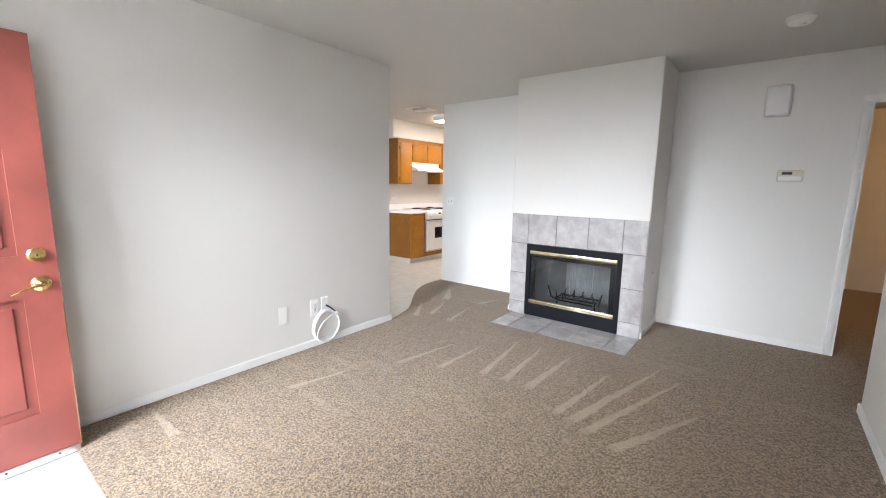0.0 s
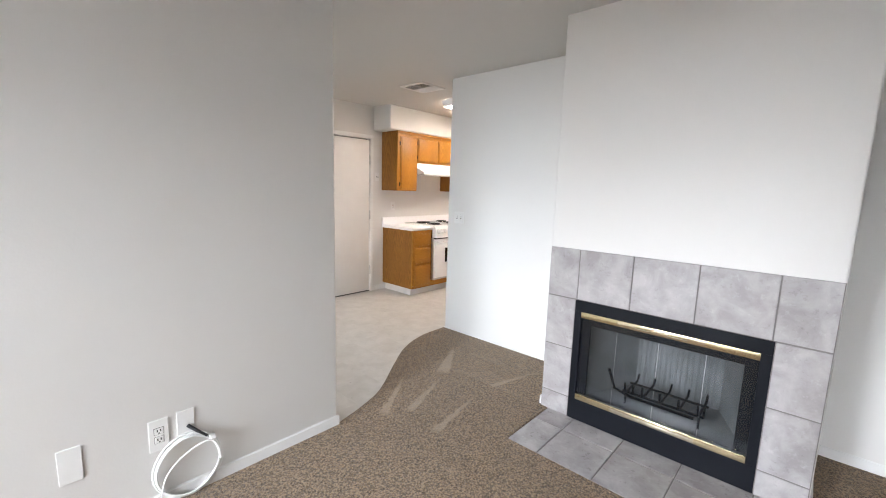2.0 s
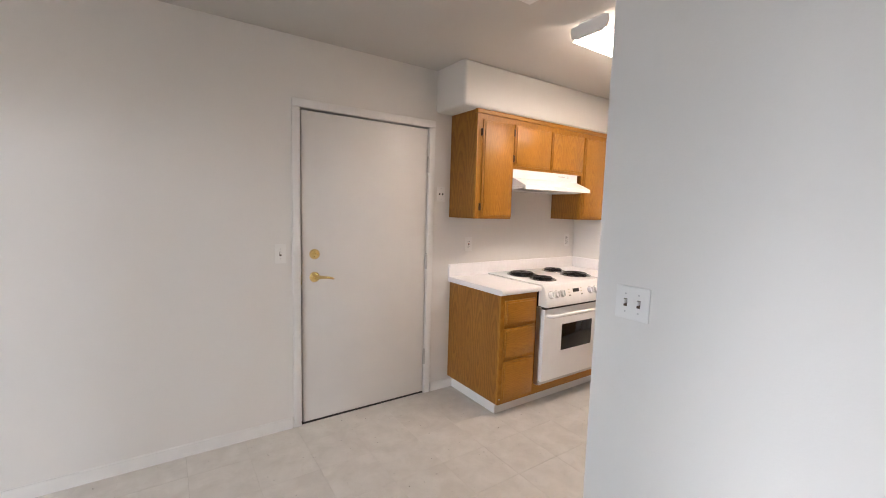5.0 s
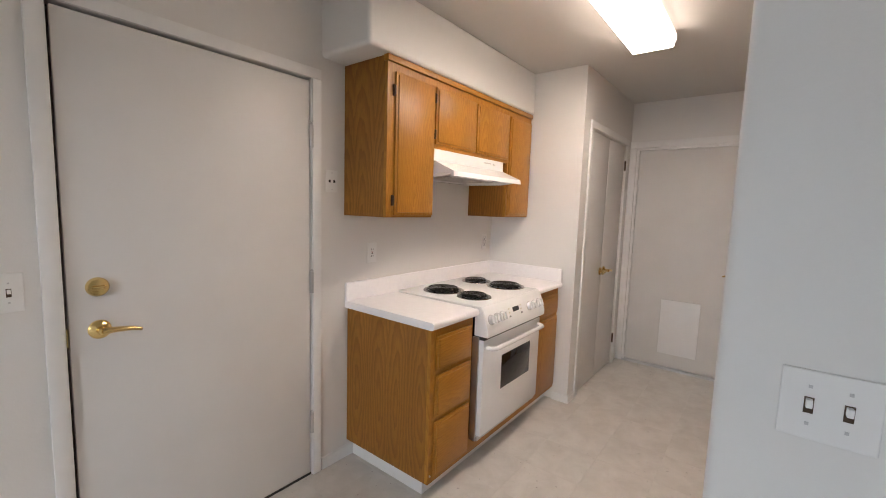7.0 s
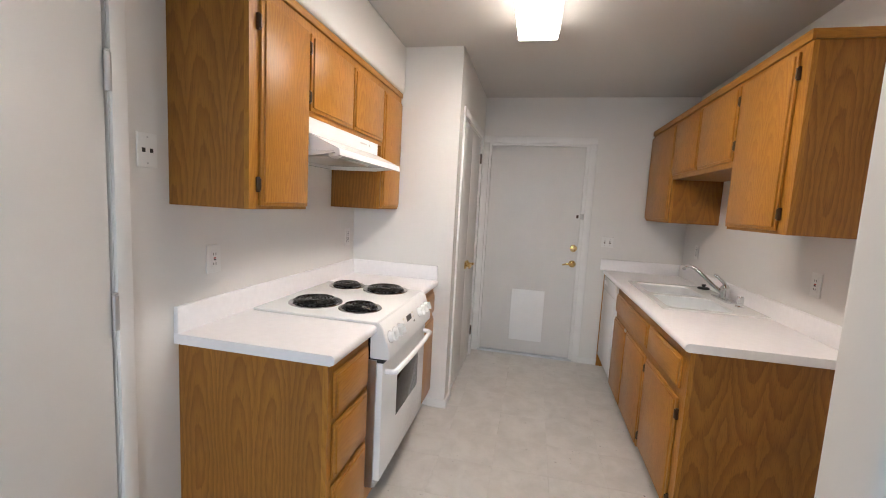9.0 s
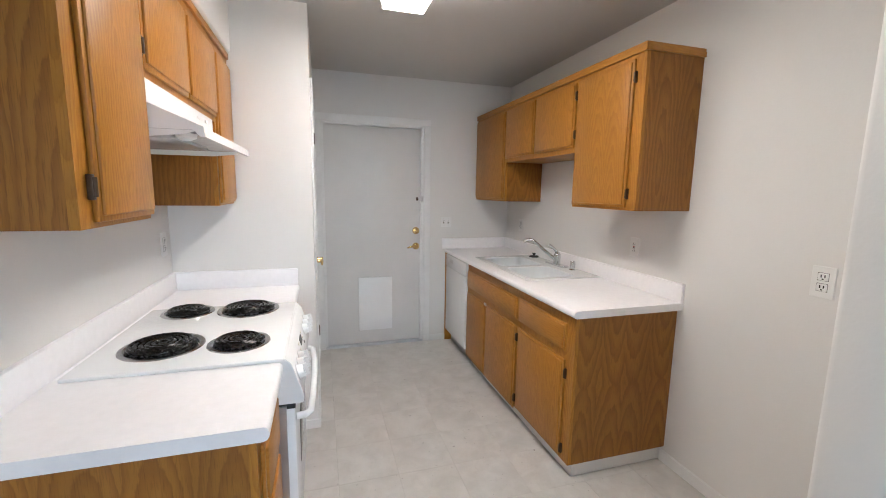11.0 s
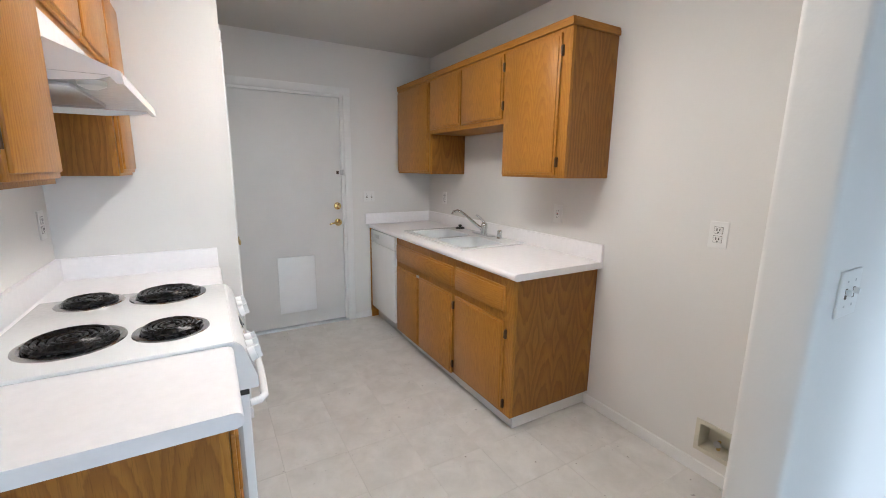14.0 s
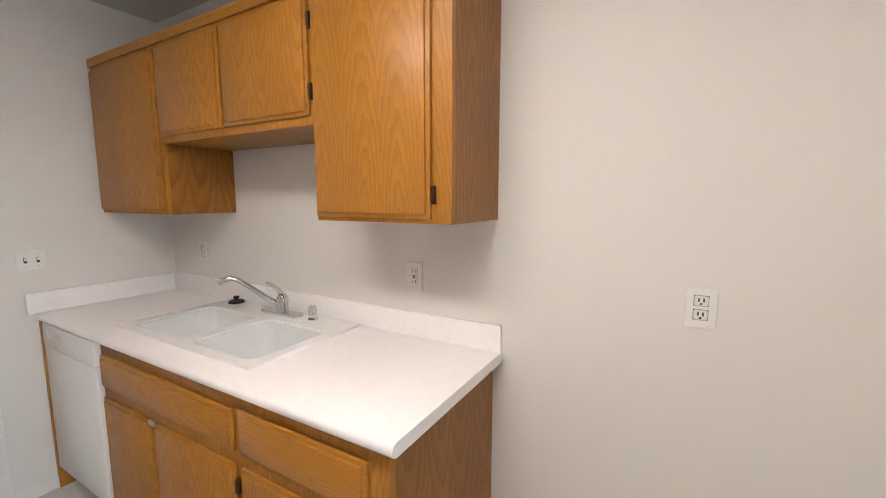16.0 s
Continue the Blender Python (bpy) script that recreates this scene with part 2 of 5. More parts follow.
LAMINATE = plain("white_laminate", (0.90, 0.878, 0.88), 0.33, vary=0.02, scale=40)
ENAMEL = plain("white_enamel", (0.87, 0.87, 0.86), 0.22, vary=0.015)
# darker and bluer than the rim's enamel: the bowls' shade put into the colour
BOWL_SHADE = plain("shaded_bowl_enamel", (0.76, 0.79, 0.80), 0.18, vary=0.02)
PLASTIC = plain("white_plastic", (0.785, 0.775, 0.75), 0.35, vary=0.02)
BEIGE = plain("beige_plastic", (0.62, 0.58, 0.47), 0.45, vary=0.04)
# near-black for displays, and for the shade in slots, gaps and the duct
SLOT = plain("dark_slot", (0.03, 0.028, 0.025), 0.6)
BLACK = plain("black_metal", (0.007, 0.008, 0.011), 0.5, 0.0)
BLACK.node_tree.nodes["Principled BSDF"].inputs["Specular IOR Level"].default_value = 0.12
COIL = plain("burner_coil", (0.016, 0.014, 0.013), 0.27, 0.5)
OVEN_GLASS = plain("oven_glass", (0.012, 0.011, 0.012), 0.08, vary=0.02)
STEEL = plain("brushed_steel", (0.55, 0.54, 0.53), 0.32, 1.0)
CHROME = plain("chrome", (0.72, 0.73, 0.74), 0.12, 1.0)
PAN = plain("drip_pan", (0.42, 0.41, 0.40), 0.2, 1.0)
BRASS = plain("polished_brass", (0.78, 0.58, 0.25), 0.2, 1.0)
RAIL_BRASS = plain("rail_brass", (0.80, 0.68, 0.42), 0.24, 1.0)
PALE_BRASS = plain("bright_brass", (0.93, 0.86, 0.66), 0.14, 1.0)
BRONZE = plain("dark_bronze", (0.09, 0.06, 0.04), 0.45, 0.8)
RED = plain("red_door_paint", (0.26, 0.062, 0.047), 0.5, vary=0.22, scale=3.5, bump=0.1, bump_scale=45)
RUBBER = plain("black_rubber", (0.015, 0.015, 0.016), 0.6)
ALUM = plain("aluminium", (0.62, 0.63, 0.64), 0.35, 1.0)
FIREBRICK = plain("firebrick", (0.23, 0.228, 0.222), 0.9, vary=0.2, scale=6, bump=0.15, bump_scale=30)
CONCRETE = plain("concrete", (0.42, 0.41, 0.39), 0.9, vary=0.12, scale=4, bump=0.2, bump_scale=60)
CABLE = plain("white_cable", (0.82, 0.82, 0.80), 0.4, vary=0.02)
TUBE = emitter("fluorescent_lens", (1.0, 0.87, 0.73), LAMP_STRENGTH)
TUBE_SIDE = emitter("fluorescent_lens_side", (1.0, 0.87, 0.73), 3.5)
GLOBE = emitter("dining_globe", (1.0, 0.88, 0.76), DINING_STRENGTH)
UNSEEN_GLOBE = emitter("unseen_bedroom_globe", (1.0, 0.58, 0.24), 60.0)
PANE = glass_material("window_glass")
FIRE_GLASS = glass_material("smoked_glass", (0.42, 0.45, 0.47))

# ---- building helpers ----


def add_box(bm, x0, x1, y0, y1, z0, z1, bev=0.0, seg=2):
    c = ((x0 + x1) / 2, (y0 + y1) / 2, (z0 + z1) / 2)
    g = bmesh.ops.create_cube(bm, size=1.0, matrix=Matrix.Translation(c) @ Matrix.Diagonal((abs(x1 - x0), abs(y1 - y0), abs(z1 - z0), 1)))
    if bev:
        edges = {e for v in g["verts"] for e in v.link_edges}
        bmesh.ops.bevel(bm, geom=list(edges), offset=bev, segments=seg, affect="EDGES", profile=0.5)
    return bm


def boxes(*rows, bev=0.0, seg=2):
    bm = bmesh.new()
    for r in rows:
        add_box(bm, *r, bev=bev, seg=seg)
    return bm


def add_cyl(bm, c, axis, r1, depth, r2=None, seg=24):
    rot = {"z": Matrix(), "x": Matrix.Rotation(radians(90), 4, "Y"), "y": Matrix.Rotation(radians(90), 4, "X")}[axis]
    bmesh.ops.create_cone(bm, cap_ends=True, segments=seg, radius1=r1, radius2=r1 if r2 is None else r2, depth=depth, matrix=Matrix.Translation(c) @ rot)
    return bm


def cyl(c, axis, r, depth, r2=None, seg=24):
    return add_cyl(bmesh.new(), c, axis, r, depth, r2, seg)


def tube(points, r, seg=10, closed=False):
    """A round bar along points."""
    bm = bmesh.new()
    pts = [Vector(p) for p in points]
    rings = []
    n = len(pts)
    last = None
    for i, p in enumerate(pts):
        a = pts[(i - 1) % n] if closed else pts[max(i - 1, 0)]
        b = pts[(i + 1) % n] if closed else pts[min(i + 1, n - 1)]
        d = (b - a).normalized()
        if last is None:
            u = d.orthogonal().normalized()
        else:
            u = (last - d * last.dot(d)).normalized()
        last = u
        w = d.cross(u)
        rr = r[i] if isinstance(r, (list, tuple)) else r
        rings.append([bm.verts.new(p + rr * (math.cos(k) * u + math.sin(k) * w)) for k in (2 * math.pi * j / seg for j in range(seg))])
    for i in range(n if closed else n - 1):
        A, B = rings[i], rings[(i + 1) % n]
        for j in range(seg):
            bm.faces.new((A[j], A[(j + 1) % seg], B[(j + 1) % seg], B[j]))
    if not closed:
        bm.faces.new(rings[0][::-1])
        bm.faces.new(rings[-1])
    bmesh.ops.recalc_face_normals(bm, faces=bm.faces)
    return bm


def lathe(profile, c, axis="z", seg=32):
    """profile: (radius, height) rows turned about an axis through c."""
    bm = bmesh.new()
    rings = []
    for r, h in profile:
        ring = []
        for j in range(seg):
            a = 2 * math.pi * j / seg
            p, q = r * math.cos(a), r * math.sin(a)
            v = {"z": (p, q, h), "x": (h, p, q), "y": (p, h, q)}[axis]
            ring.append(bm.verts.new(Vector(c) + Vector(v)))
        rings.append(ring)
    for A, B in zip(rings, rings[1:]):
        for j in range(seg):
            bm.faces.new((A[j], A[(j + 1) % seg], B[(j + 1) % seg], B[j]))
    bm.faces.new(rings[0][::-1])
    bm.faces.new(rings[-1])
    bmesh.ops.recalc_face_normals(bm, faces=bm.faces)
    return bm


def prism(profile, axis, a, b, bev=0.0):
    """A closed outline (in the two other axes, in order) drawn out from a to b along an axis."""
    bm = bmesh.new()
    put = {"x": lambda p, t: (t, p[0], p[1]), "y": lambda p, t: (p[0], t, p[1]), "z": lambda p, t: (p[0], p[1], t)}[axis]
    A = [bm.verts.new(put(p, a)) for p in profile]
    B = [bm.verts.new(put(p, b)) for p in profile]
    bm.faces.new(A)
    bm.faces.new(B[::-1])
    n = len(A)
    for i in range(n):
        bm.faces.new((A[i], B[i], B[(i + 1) % n], A[(i + 1) % n]))
    bmesh.ops.recalc_face_normals(bm, faces=bm.faces)
    if bev:
        bmesh.ops.bevel(bm, geom=list(bm.edges), offset=bev, segments=2, affect="EDGES")
    return bm


def finish(name, bm, material, origin, smooth=False):
    me = bpy.data.meshes.new(name)
    bmesh.ops.translate(bm, verts=bm.verts, vec=-Vector(origin))
    bm.to_mesh(me)
    bm.free()
    me.materials.append(material)
    if smooth:
        me.shade_smooth()
        me.set_sharp_from_angle(angle=radians(38))
    ob = new(name, me)
    return ob


def solid(name, bm, material, label="", category="", group="", kind="", smooth=False):
    """A thing of one mesh, with its origin at its base."""
    lo = [min(v.co[k] for v in bm.verts) for k in range(3)]
    hi = [max(v.co[k] for v in bm.verts) for k in range(3)]
    o = ((lo[0] + hi[0]) / 2, (lo[1] + hi[1]) / 2, lo[2])
    ob = finish(name, bm, material, o, smooth)
    ob.location = o
    return tagged(ob, label, category, group, kind)


def structure(name, bm, material, label="", smooth=False):
    return solid(name, bm, material, label, kind="structure", smooth=smooth)


def thing(name, base, label, category, group="", kind=""):
    ob = new(name)
    ob.location = base
    ob["base"] = base
    return tagged(ob, label, category, group, kind)


def base_of(ob):
    o = Vector(ob.location)
    while ob.parent:
        ob = ob.parent
        o += Vector(ob.location)
    return o


def part(name, bm, material, parent, label="", smooth=True):
    """One mesh in world coordinates, hung under a thing or a part."""
    ob = finish(name, bm, material, base_of(parent), smooth)
    ob.parent = parent
    if label:
        ob["label"] = label
    return ob


# ---- plan ----
H = 2.46
XW, XG, XR, XE = -2.54, -5.02, -2.455, 0.94
YS, YN, YB, YD = -0.35, 4.772, 8.14, 1.45
YK = 4.915
XC, YC = -3.278, 4.79

# ground outdoors
structure("ground", boxes((-60, 60, -90, -0.52, -0.22, -0.14)), CONCRETE, "pale concrete ground outside the house")

# ---- floors ----
# unseen wall, added to keep the daylight lamps out of the dining room
structure("daylight_blocker", boxes((-6.0, -2.66, -1.75, -1.6, -0.14, 2.7)), CONCRETE, "plain unseen wall added outside to block daylight from the dining room")
structure("subfloor", boxes((-5.2, 3.3, -0.5, 8.3, -0.14, -0.012)), CONCRETE, "concrete slab under the rooms")
structure("floor_kitchen", boxes((-5.02, XR, YD, YB, -0.012, -0.003)), GROUT, "thin grey joints under the vinyl tiles")


def smooth_line(points, steps=8):
    out = []
    for i in range(len(points) - 1):
        p0, p1, p2, p3 = (Vector(points[max(0, min(len(points) - 1, i + k))]) for k in (-1, 0, 1, 2))
        for s in range(steps):
            t = s / steps
            out.append(0.5 * ((2 * p1) + (p2 - p0) * t + (2 * p0 - 5 * p1 + 4 * p2 - p3) * t * t + (3 * p1 - p0 - 3 * p2 + p3) * t * t * t))
    out.append(Vector(points[-1]))
    return [(p.x, p.y) for p in out]


edge = smooth_line([(XW, 3.03), (-2.60, 3.25), (-2.70, 3.49), (-2.955, 3.84), (-3.155, 4.14), (-3.262, 4.45), (XC, YC)])
outline = [(-1.12, 0.555), (-1.12, YS), (XE, YS), (XE, 3.68), (2.6, 3.68), (2.6, YN), (1.75, YN), (1.75, YN + 0.14), (3.1, YN + 0.14), (3.1, 8.14), (0.2, 8.14),
           (0.2, YN + 0.14), (0.90, YN + 0.14), (0.90, YN), (-0.435, YN), (-0.435, 3.64), (-1.735, 3.64), (-1.735, 4.13), (-1.79, 4.13), (-1.79, YC)]
bm = prism(outline + edge[::-1] + [(XW, 0.555)], "z", -0.011, 0.014)
structure("carpet", bm, CARPET, "short-pile brown carpet with vacuum strokes")
structure("carpet_edge_strip", tube([(x, y, 0.006) for x, y in edge], 0.007, 6), BRONZE, "dark seam where the carpet meets the vinyl", smooth=True)
structure("floor_entry", boxes((XW, -1.12, YS, 0.553, -0.012, 0.0)), ENTRY, "pale smooth entry floor inside the front door")

# ---- walls ----


def wall(name, rows, bev=0.0, label="off-white painted plaster wall with fine texture"):
    return structure(name, boxes(*rows, bev=bev, seg=3), WALL, label, smooth=bool(bev))


def rounded_wall(name, x0, x1, y0, y1, z0, z1, corners, r=0.016, label="off-white painted wall with rounded corner bead"):
    """A wall block whose named vertical corners are rounded."""
    bm = boxes((x0, x1, y0, y1, z0, z1))
    picks = []
    for e in bm.edges:
        a, b = e.verts
        if abs(a.co.z - b.co.z) > 0.1 and any(abs(a.co.x - cx) < 1e-4 and abs(a.co.y - cy) < 1e-4 for cx, cy in corners):
            picks.append(e)
    bmesh.ops.bevel(bm, geom=picks, offset=r, segments=4, affect="EDGES", profile=0.5)
    return structure(name, bm, WALL, label, smooth=True)


rounded_wall("wall_divider", XW - 0.12, XW, YS - 0.15, 3.03, -0.012, H, [(XW, 3.03), (XW - 0.12, 3.03)])
rounded_wall("wall_switches", XC, -1.79, YC, YK, -0.012, H, [(XC, YC), (XC, YK)])
wall("wall_hall_door", [(-1.79, 0.90, YN, YK, -0.012, H), (0.90, 1.75, YN, YK, 2.06, H), (1.75, 3.2, YN, YK, -0.012, H)])
wall("wall_garage", [(XG - 0.14, XG, YD, 4.215, -0.012, H), (XG - 0.14, XG, 5.15, YB, -0.012, H), (XG - 0.14, XG, 4.215, 5.15, 2.045, H)])
wall("wall_kitchen_east", [(XR, XR + 0.13, YK, 5.205, -0.012, H), (XR, XR + 0.13, 5.375, YB, -0.012, H), (XR, XR + 0.13, 5.205, 5.375, -0.012, 0.125),
                           (XR, XR + 0.13, 5.205, 5.375, 0.265, H), (XR + 0.10, XR + 0.13, 5.205, 5.375, 0.125, 0.265)])
wall("wall_back", [(-5.16, -4.23, YB, YB + 0.14, -0.012, H), (-3.32, -2.3, YB, YB + 0.14, -0.012, H), (-4.23, -3.32, YB, YB + 0.14, 2.045, H)])
wall("wall_dining_south", [(XG - 0.14, -4.65, YD - 0.14, YD, -0.012, H), (-3.05, XW - 0.12, YD - 0.14, YD, -0.012, H), (-4.65, -3.05, YD - 0.14, YD, 2.06, H)])
wall("wall_entry", [(XW, -2.28, YS - 0.15, YS, -0.012, H), (-1.34, -0.95, YS - 0.15, YS, -0.012, H), (0.85, XE, YS - 0.15, YS, -0.012, H),
                    (-2.28, -1.34, YS - 0.15, YS, 2.06, H), (-0.95, 0.85, YS - 0.15, YS, 2.08, H), (-0.95, 0.85, YS - 0.15, YS, -0.012, 0.42)])
rounded_wall("wall_living_east", XE, XE + 0.12, YS - 0.15, 3.68, -0.012, H, [(XE, 3.68)])
wall("wall_corridor", [(XE + 0.12, 2.6, 3.56, 3.68, -0.012, H), (2.6, 2.74, 3.56, YN, -0.012, H)])
wall("wall_bedroom", [(0.06, 3.24, 8.14, 8.28, -0.012, H), (0.06, 0.2, YK, 8.14, -0.012, H), (3.1, 3.24, YK, 8.14, -0.012, H)])
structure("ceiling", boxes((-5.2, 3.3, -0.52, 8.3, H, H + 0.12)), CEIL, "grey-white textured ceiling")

# chimney breast with its open firebox
bm = prism([(-1.79, -0.012), (-1.597, -0.012), (-1.597, 0.78), (-0.637, 0.78), (-0.637, -0.012), (-0.435, -0.012), (-0.435, H), (-1.79, H)], "y", 4.13, YN)
picks = [e for e in bm.edges if all(v.co.y < 4.14 for v in e.verts) and abs(e.verts[0].co.z - e.verts[1].co.z) > 1 and (e.verts[0].co.x < -1.78 or e.verts[0].co.x > -0.44)]
bmesh.ops.bevel(bm, geom=picks, offset=0.012, segments=3, affect="EDGES", profile=0.5)
structure("chimney_breast", bm, WALL, "white painted chimney breast over the fireplace", smooth=True)
# pantry block and soffit
wall("pantry_wall", [(-5.02, -4.29, 6.87, 7.05, -0.012, H), (-4.41, -4.29, 7.05, 7.965, 2.05, H), (-4.41, -4.29, 7.965, YB, -0.012, H)])
bm = boxes((-5.02, -4.675, 5.215, 6.87, 2.16, H))
picks = [e for e in bm.edges if all(v.co.x > -4.7 for v in e.verts) or (all(v.co.z < 2.2 for v in e.verts) and all(v.co.y < 5.3 for v in e.verts))]
bmesh.ops.bevel(bm, geom=picks, offset=0.022, segments=4, affect="EDGES", profile=0.5)
structure("soffit", bm, WALL, "white boxed soffit above the wall cabinets", smooth=True)


# ---- baseboards and casings ----
def baseboard(name, x0, x1, y0, y1, h=0.075):
    bm = boxes((x0, x1, y0, y1, 0.0, h))
    tops = [e for e in bm.edges if all(v.co.z > h - 0.001 for v in e.verts)]
    bmesh.ops.bevel(bm, geom=tops, offset=0.005, segments=2, affect="EDGES")
    return structure(name, bm, TRIM, "white painted baseboard", smooth=False)


baseboard("baseboard_west", XW, XW + 0.013, YS, 3.035)
baseboard("baseboard_switches", -3.27, -1.79, YC - 0.012, YC, 0.03)
baseboard("baseboard_thermostat", -0.435, 0.86, YN - 0.012, YN)
baseboard("baseboard_chimney", -0.435, -0.423, 4.13, YN - 0.012)
baseboard("baseboard_chimney_west", -1.802, -1.79, 4.13, YC - 0.012)
baseboard("baseboard_living_east", XE - 0.013, XE, YS, 3.68)
baseboard("baseboard_dining", XG, XG + 0.012, YD, 4.155)
baseboard("baseboard_garage_door", XG, XG + 0.012, 5.21, 5.415, 0.07)
baseboard("baseboard_kitchen_east", XR - 0.012, XR, YK, 6.05, 0.065)
baseboard("baseboard_back", -3.255, -3.07, YB - 0.012, YB, 0.06)
baseboard("baseboard_pantry", -4.41, -4.278, 6.858, 6.87, 0.06)
baseboard("baseboard_pantry_side", -4.29, -4.278, 6.87, 6.985, 0.06)


def casing(name, face, axis, a, b, top, w=0.062, t=0.014, out=1):
    """Three mitre-like boards round an opening from a to b on a wall face; out: the way it stands proud."""
    p, q = (face, face + out * t) if out > 0 else (face + out * t, face)
    c = thing(name, ((p + q) / 2, (a + b) / 2, 0.0) if axis == "y" else ((a + b) / 2, (p + q) / 2, 0.0), "white painted door casing", "trim", kind="structure")
    for pname, u0, u1, z0, z1 in (("side_casing", a - w, a, 0, top), ("side_casing", b, b + w, 0, top), ("head_casing", a - w, b + w, top, top + w)):
        row = (p, q, u0, u1, z0, z1) if axis == "y" else (u0, u1, p, q, z0, z1)
        part(pname, boxes(row, bev=0.004), TRIM, c)
    return c


casing("door_casing_garage", XG, "y", 4.213, 5.152, 2.045, 0.05)
casing("door_casing_back", YB, "x", -4.232, -3.318, 2.045, 0.062, 0.016, -1)
casing("door_casing_pantry", -4.29, "y", 7.048, 7.967, 2.055, 0.055)
casing("door_casing_hall", YN, "x", 0.90, 1.75, 2.06, 0.05, 0.012, -1)
structure("door_jamb_hall", boxes((0.90, 0.915, YN - 0.004, YK + 0.004, 0, 2.06), (1.735, 1.75, YN - 0.004, YK + 0.004, 0, 2.06), (0.915, 1.735, YN - 0.004, YK + 0.004, 2.045, 2.06)), TRIM, "white door jamb")
structure("door_threshold", boxes((-4.23, -3.32, YB - 0.01, YB + 0.12, -0.003, 0.018), bev=0.004), ALUM, "worn metal door threshold")


# ---- doors ----
def knob_set(parent, x, y, z, out, lever=0.0, axis="x", mat=BRASS):
    """A rose with a lever or knob; out: its way off the face."""
    s = 1 if out > 0 else -1
    prof = [(0.033, 0), (0.033, s * 0.006), (0.026, s * 0.013), (0.013, s * 0.018), (0.011, s * 0.045)]
    if not lever:
        prof += [(0.024, s * 0.052), (0.029, s * 0.066), (0.024, s * 0.08), (0.004, s * 0.084)]
    h = part("handle", lathe(prof, (x, y, z), axis), mat, parent, "polished brass handle")
    if lever:
        if axis == "x":
            pts = [(x + s * 0.045, y, z), (x + s * 0.05, y + lever * 0.3, z + 0.002), (x + s * 0.05, y + lever * 0.75, z - 0.003), (x + s * 0.048, y + lever, z - 0.012)]
        else:
            pts = [(x, y + s * 0.045, z), (x + lever * 0.3, y + s * 0.05, z + 0.002), (x + lever * 0.75, y + s * 0.05, z - 0.003), (x + lever, y + s * 0.048, z - 0.012)]
        part("lever", tube(pts, [0.011, 0.010, 0.008, 0.006], 10), mat, h)
    return h


def deadbolt(parent, x, y, z, out, axis="x", turn=True, mat=BRASS):
    s = 1 if out > 0 else -1
    d = part("deadbolt", lathe([(0.033, 0), (0.033, s * 0.008), (0.028, s * 0.016), (0.012, s * 0.018), (0.003, s * 0.019)], (x, y, z), axis), mat, parent, "round brass deadbolt")
    if turn:
        e = (x + s * 0.017, x + s * 0.03, y - 0.017, y + 0.017, z - 0.006, z + 0.006) if axis == "x" else (x - 0.006, x + 0.006, y + s * 0.017, y + s * 0.03, z - 0.017, z + 0.017)
        part("thumb_turn", boxes((min(e[0], e[1]), max(e[0], e[1]), min(e[2], e[3]), max(e[2], e[3]), e[4], e[5]), bev=0.003), mat, d)
    return d


def hinge(parent, x, y, z, h=0.10, axis_out="x", mat=STEEL):
    hg = part("hinge", cyl((x, y, z), "z", 0.0105, h, seg=12), mat, parent, "painted steel hinge")
    part("hinge_pin", lathe([(0.004, 0), (0.009, 0.002), (0.009, 0.007), (0.003, 0.012)], (x, y, z + h / 2), "z", 12), mat, hg)


door = thing("door_1", (XG - 0.02, 4.68, 0.0), "plain off-white flush door to the garage, closed", "door", kind="structure")
part("leaf", boxes((XG - 0.045, XG - 0.003, 4.224, 5.143, 0.014, 2.033), bev=0.002), DOOR, door)
deadbolt(door, XG - 0.003, 4.303, 1.135, 1)
knob_set(door, XG - 0.003, 4.303, 0.985, 1, 0.11)
for z in (1.77, 1.045, 0.295):
    hinge(door, XG + 0.006, 5.148, z, 0.11)
part("latch_plate", boxes((XG - 0.03, XG - 0.001, 4.2165, 4.2195, 0.94, 1.0)), BRASS, door)
# near-black pieces paint the shade under and behind the garage door
structure("gap_shade_strip", boxes((XG - 0.10, XG - 0.004, 4.216, 5.149, -0.003, 0.010)), SLOT, "near-black strip in place of the shaded gap under the garage door")
structure("gap_shade_garage", boxes((XG - 0.14, XG - 0.06, 4.2, 5.17, 0.0, 2.06)), SLOT, "near-black block in place of the shade behind the closed door")

door = thing("door_2", (-3.775, YB + 0.03, 0.0), "off-white back door with a covered pet flap, closed", "door", kind="structure")
part("leaf", boxes((-4.228, -3.322, YB + 0.03, YB + 0.075, 0.02, 2.043), bev=0.002), DOOR, door)
pet = part("pet_flap_cover", boxes((-3.928, -3.612, YB + 0.018, YB + 0.03, 0.145, 0.655), bev=0.004), ENAMEL, door, "white panel over the pet flap")
deadbolt(door, -3.385, YB + 0.03, 1.088, -1, "y")
knob_set(door, -3.385, YB + 0.03, 0.94, -1, -0.09, "y")
lt = part("door_latch", boxes((-3.352, -3.325, YB + 0.012, YB + 0.03, 1.365, 1.41), bev=0.003), STEEL, door, "small steel swing latch")
part("latch_catch", boxes((-3.385, -3.365, YB + 0.018, YB + 0.03, 1.372, 1.402), bev=0.003), BRONZE, lt)
structure("door_jamb_back", boxes((-4.231, -4.21, YB - 0.002, YB + 0.03, 0.018, 2.045), (-3.345, -3.319, YB - 0.002, YB + 0.028, 0.018, 1.36), (-3.345, -3.319, YB - 0.002, YB + 0.028, 1.415, 2.045), (-4.21, -3.345, YB - 0.002, YB + 0.03, 2.025, 2.045)), TRIM, "white door stop round the back door")
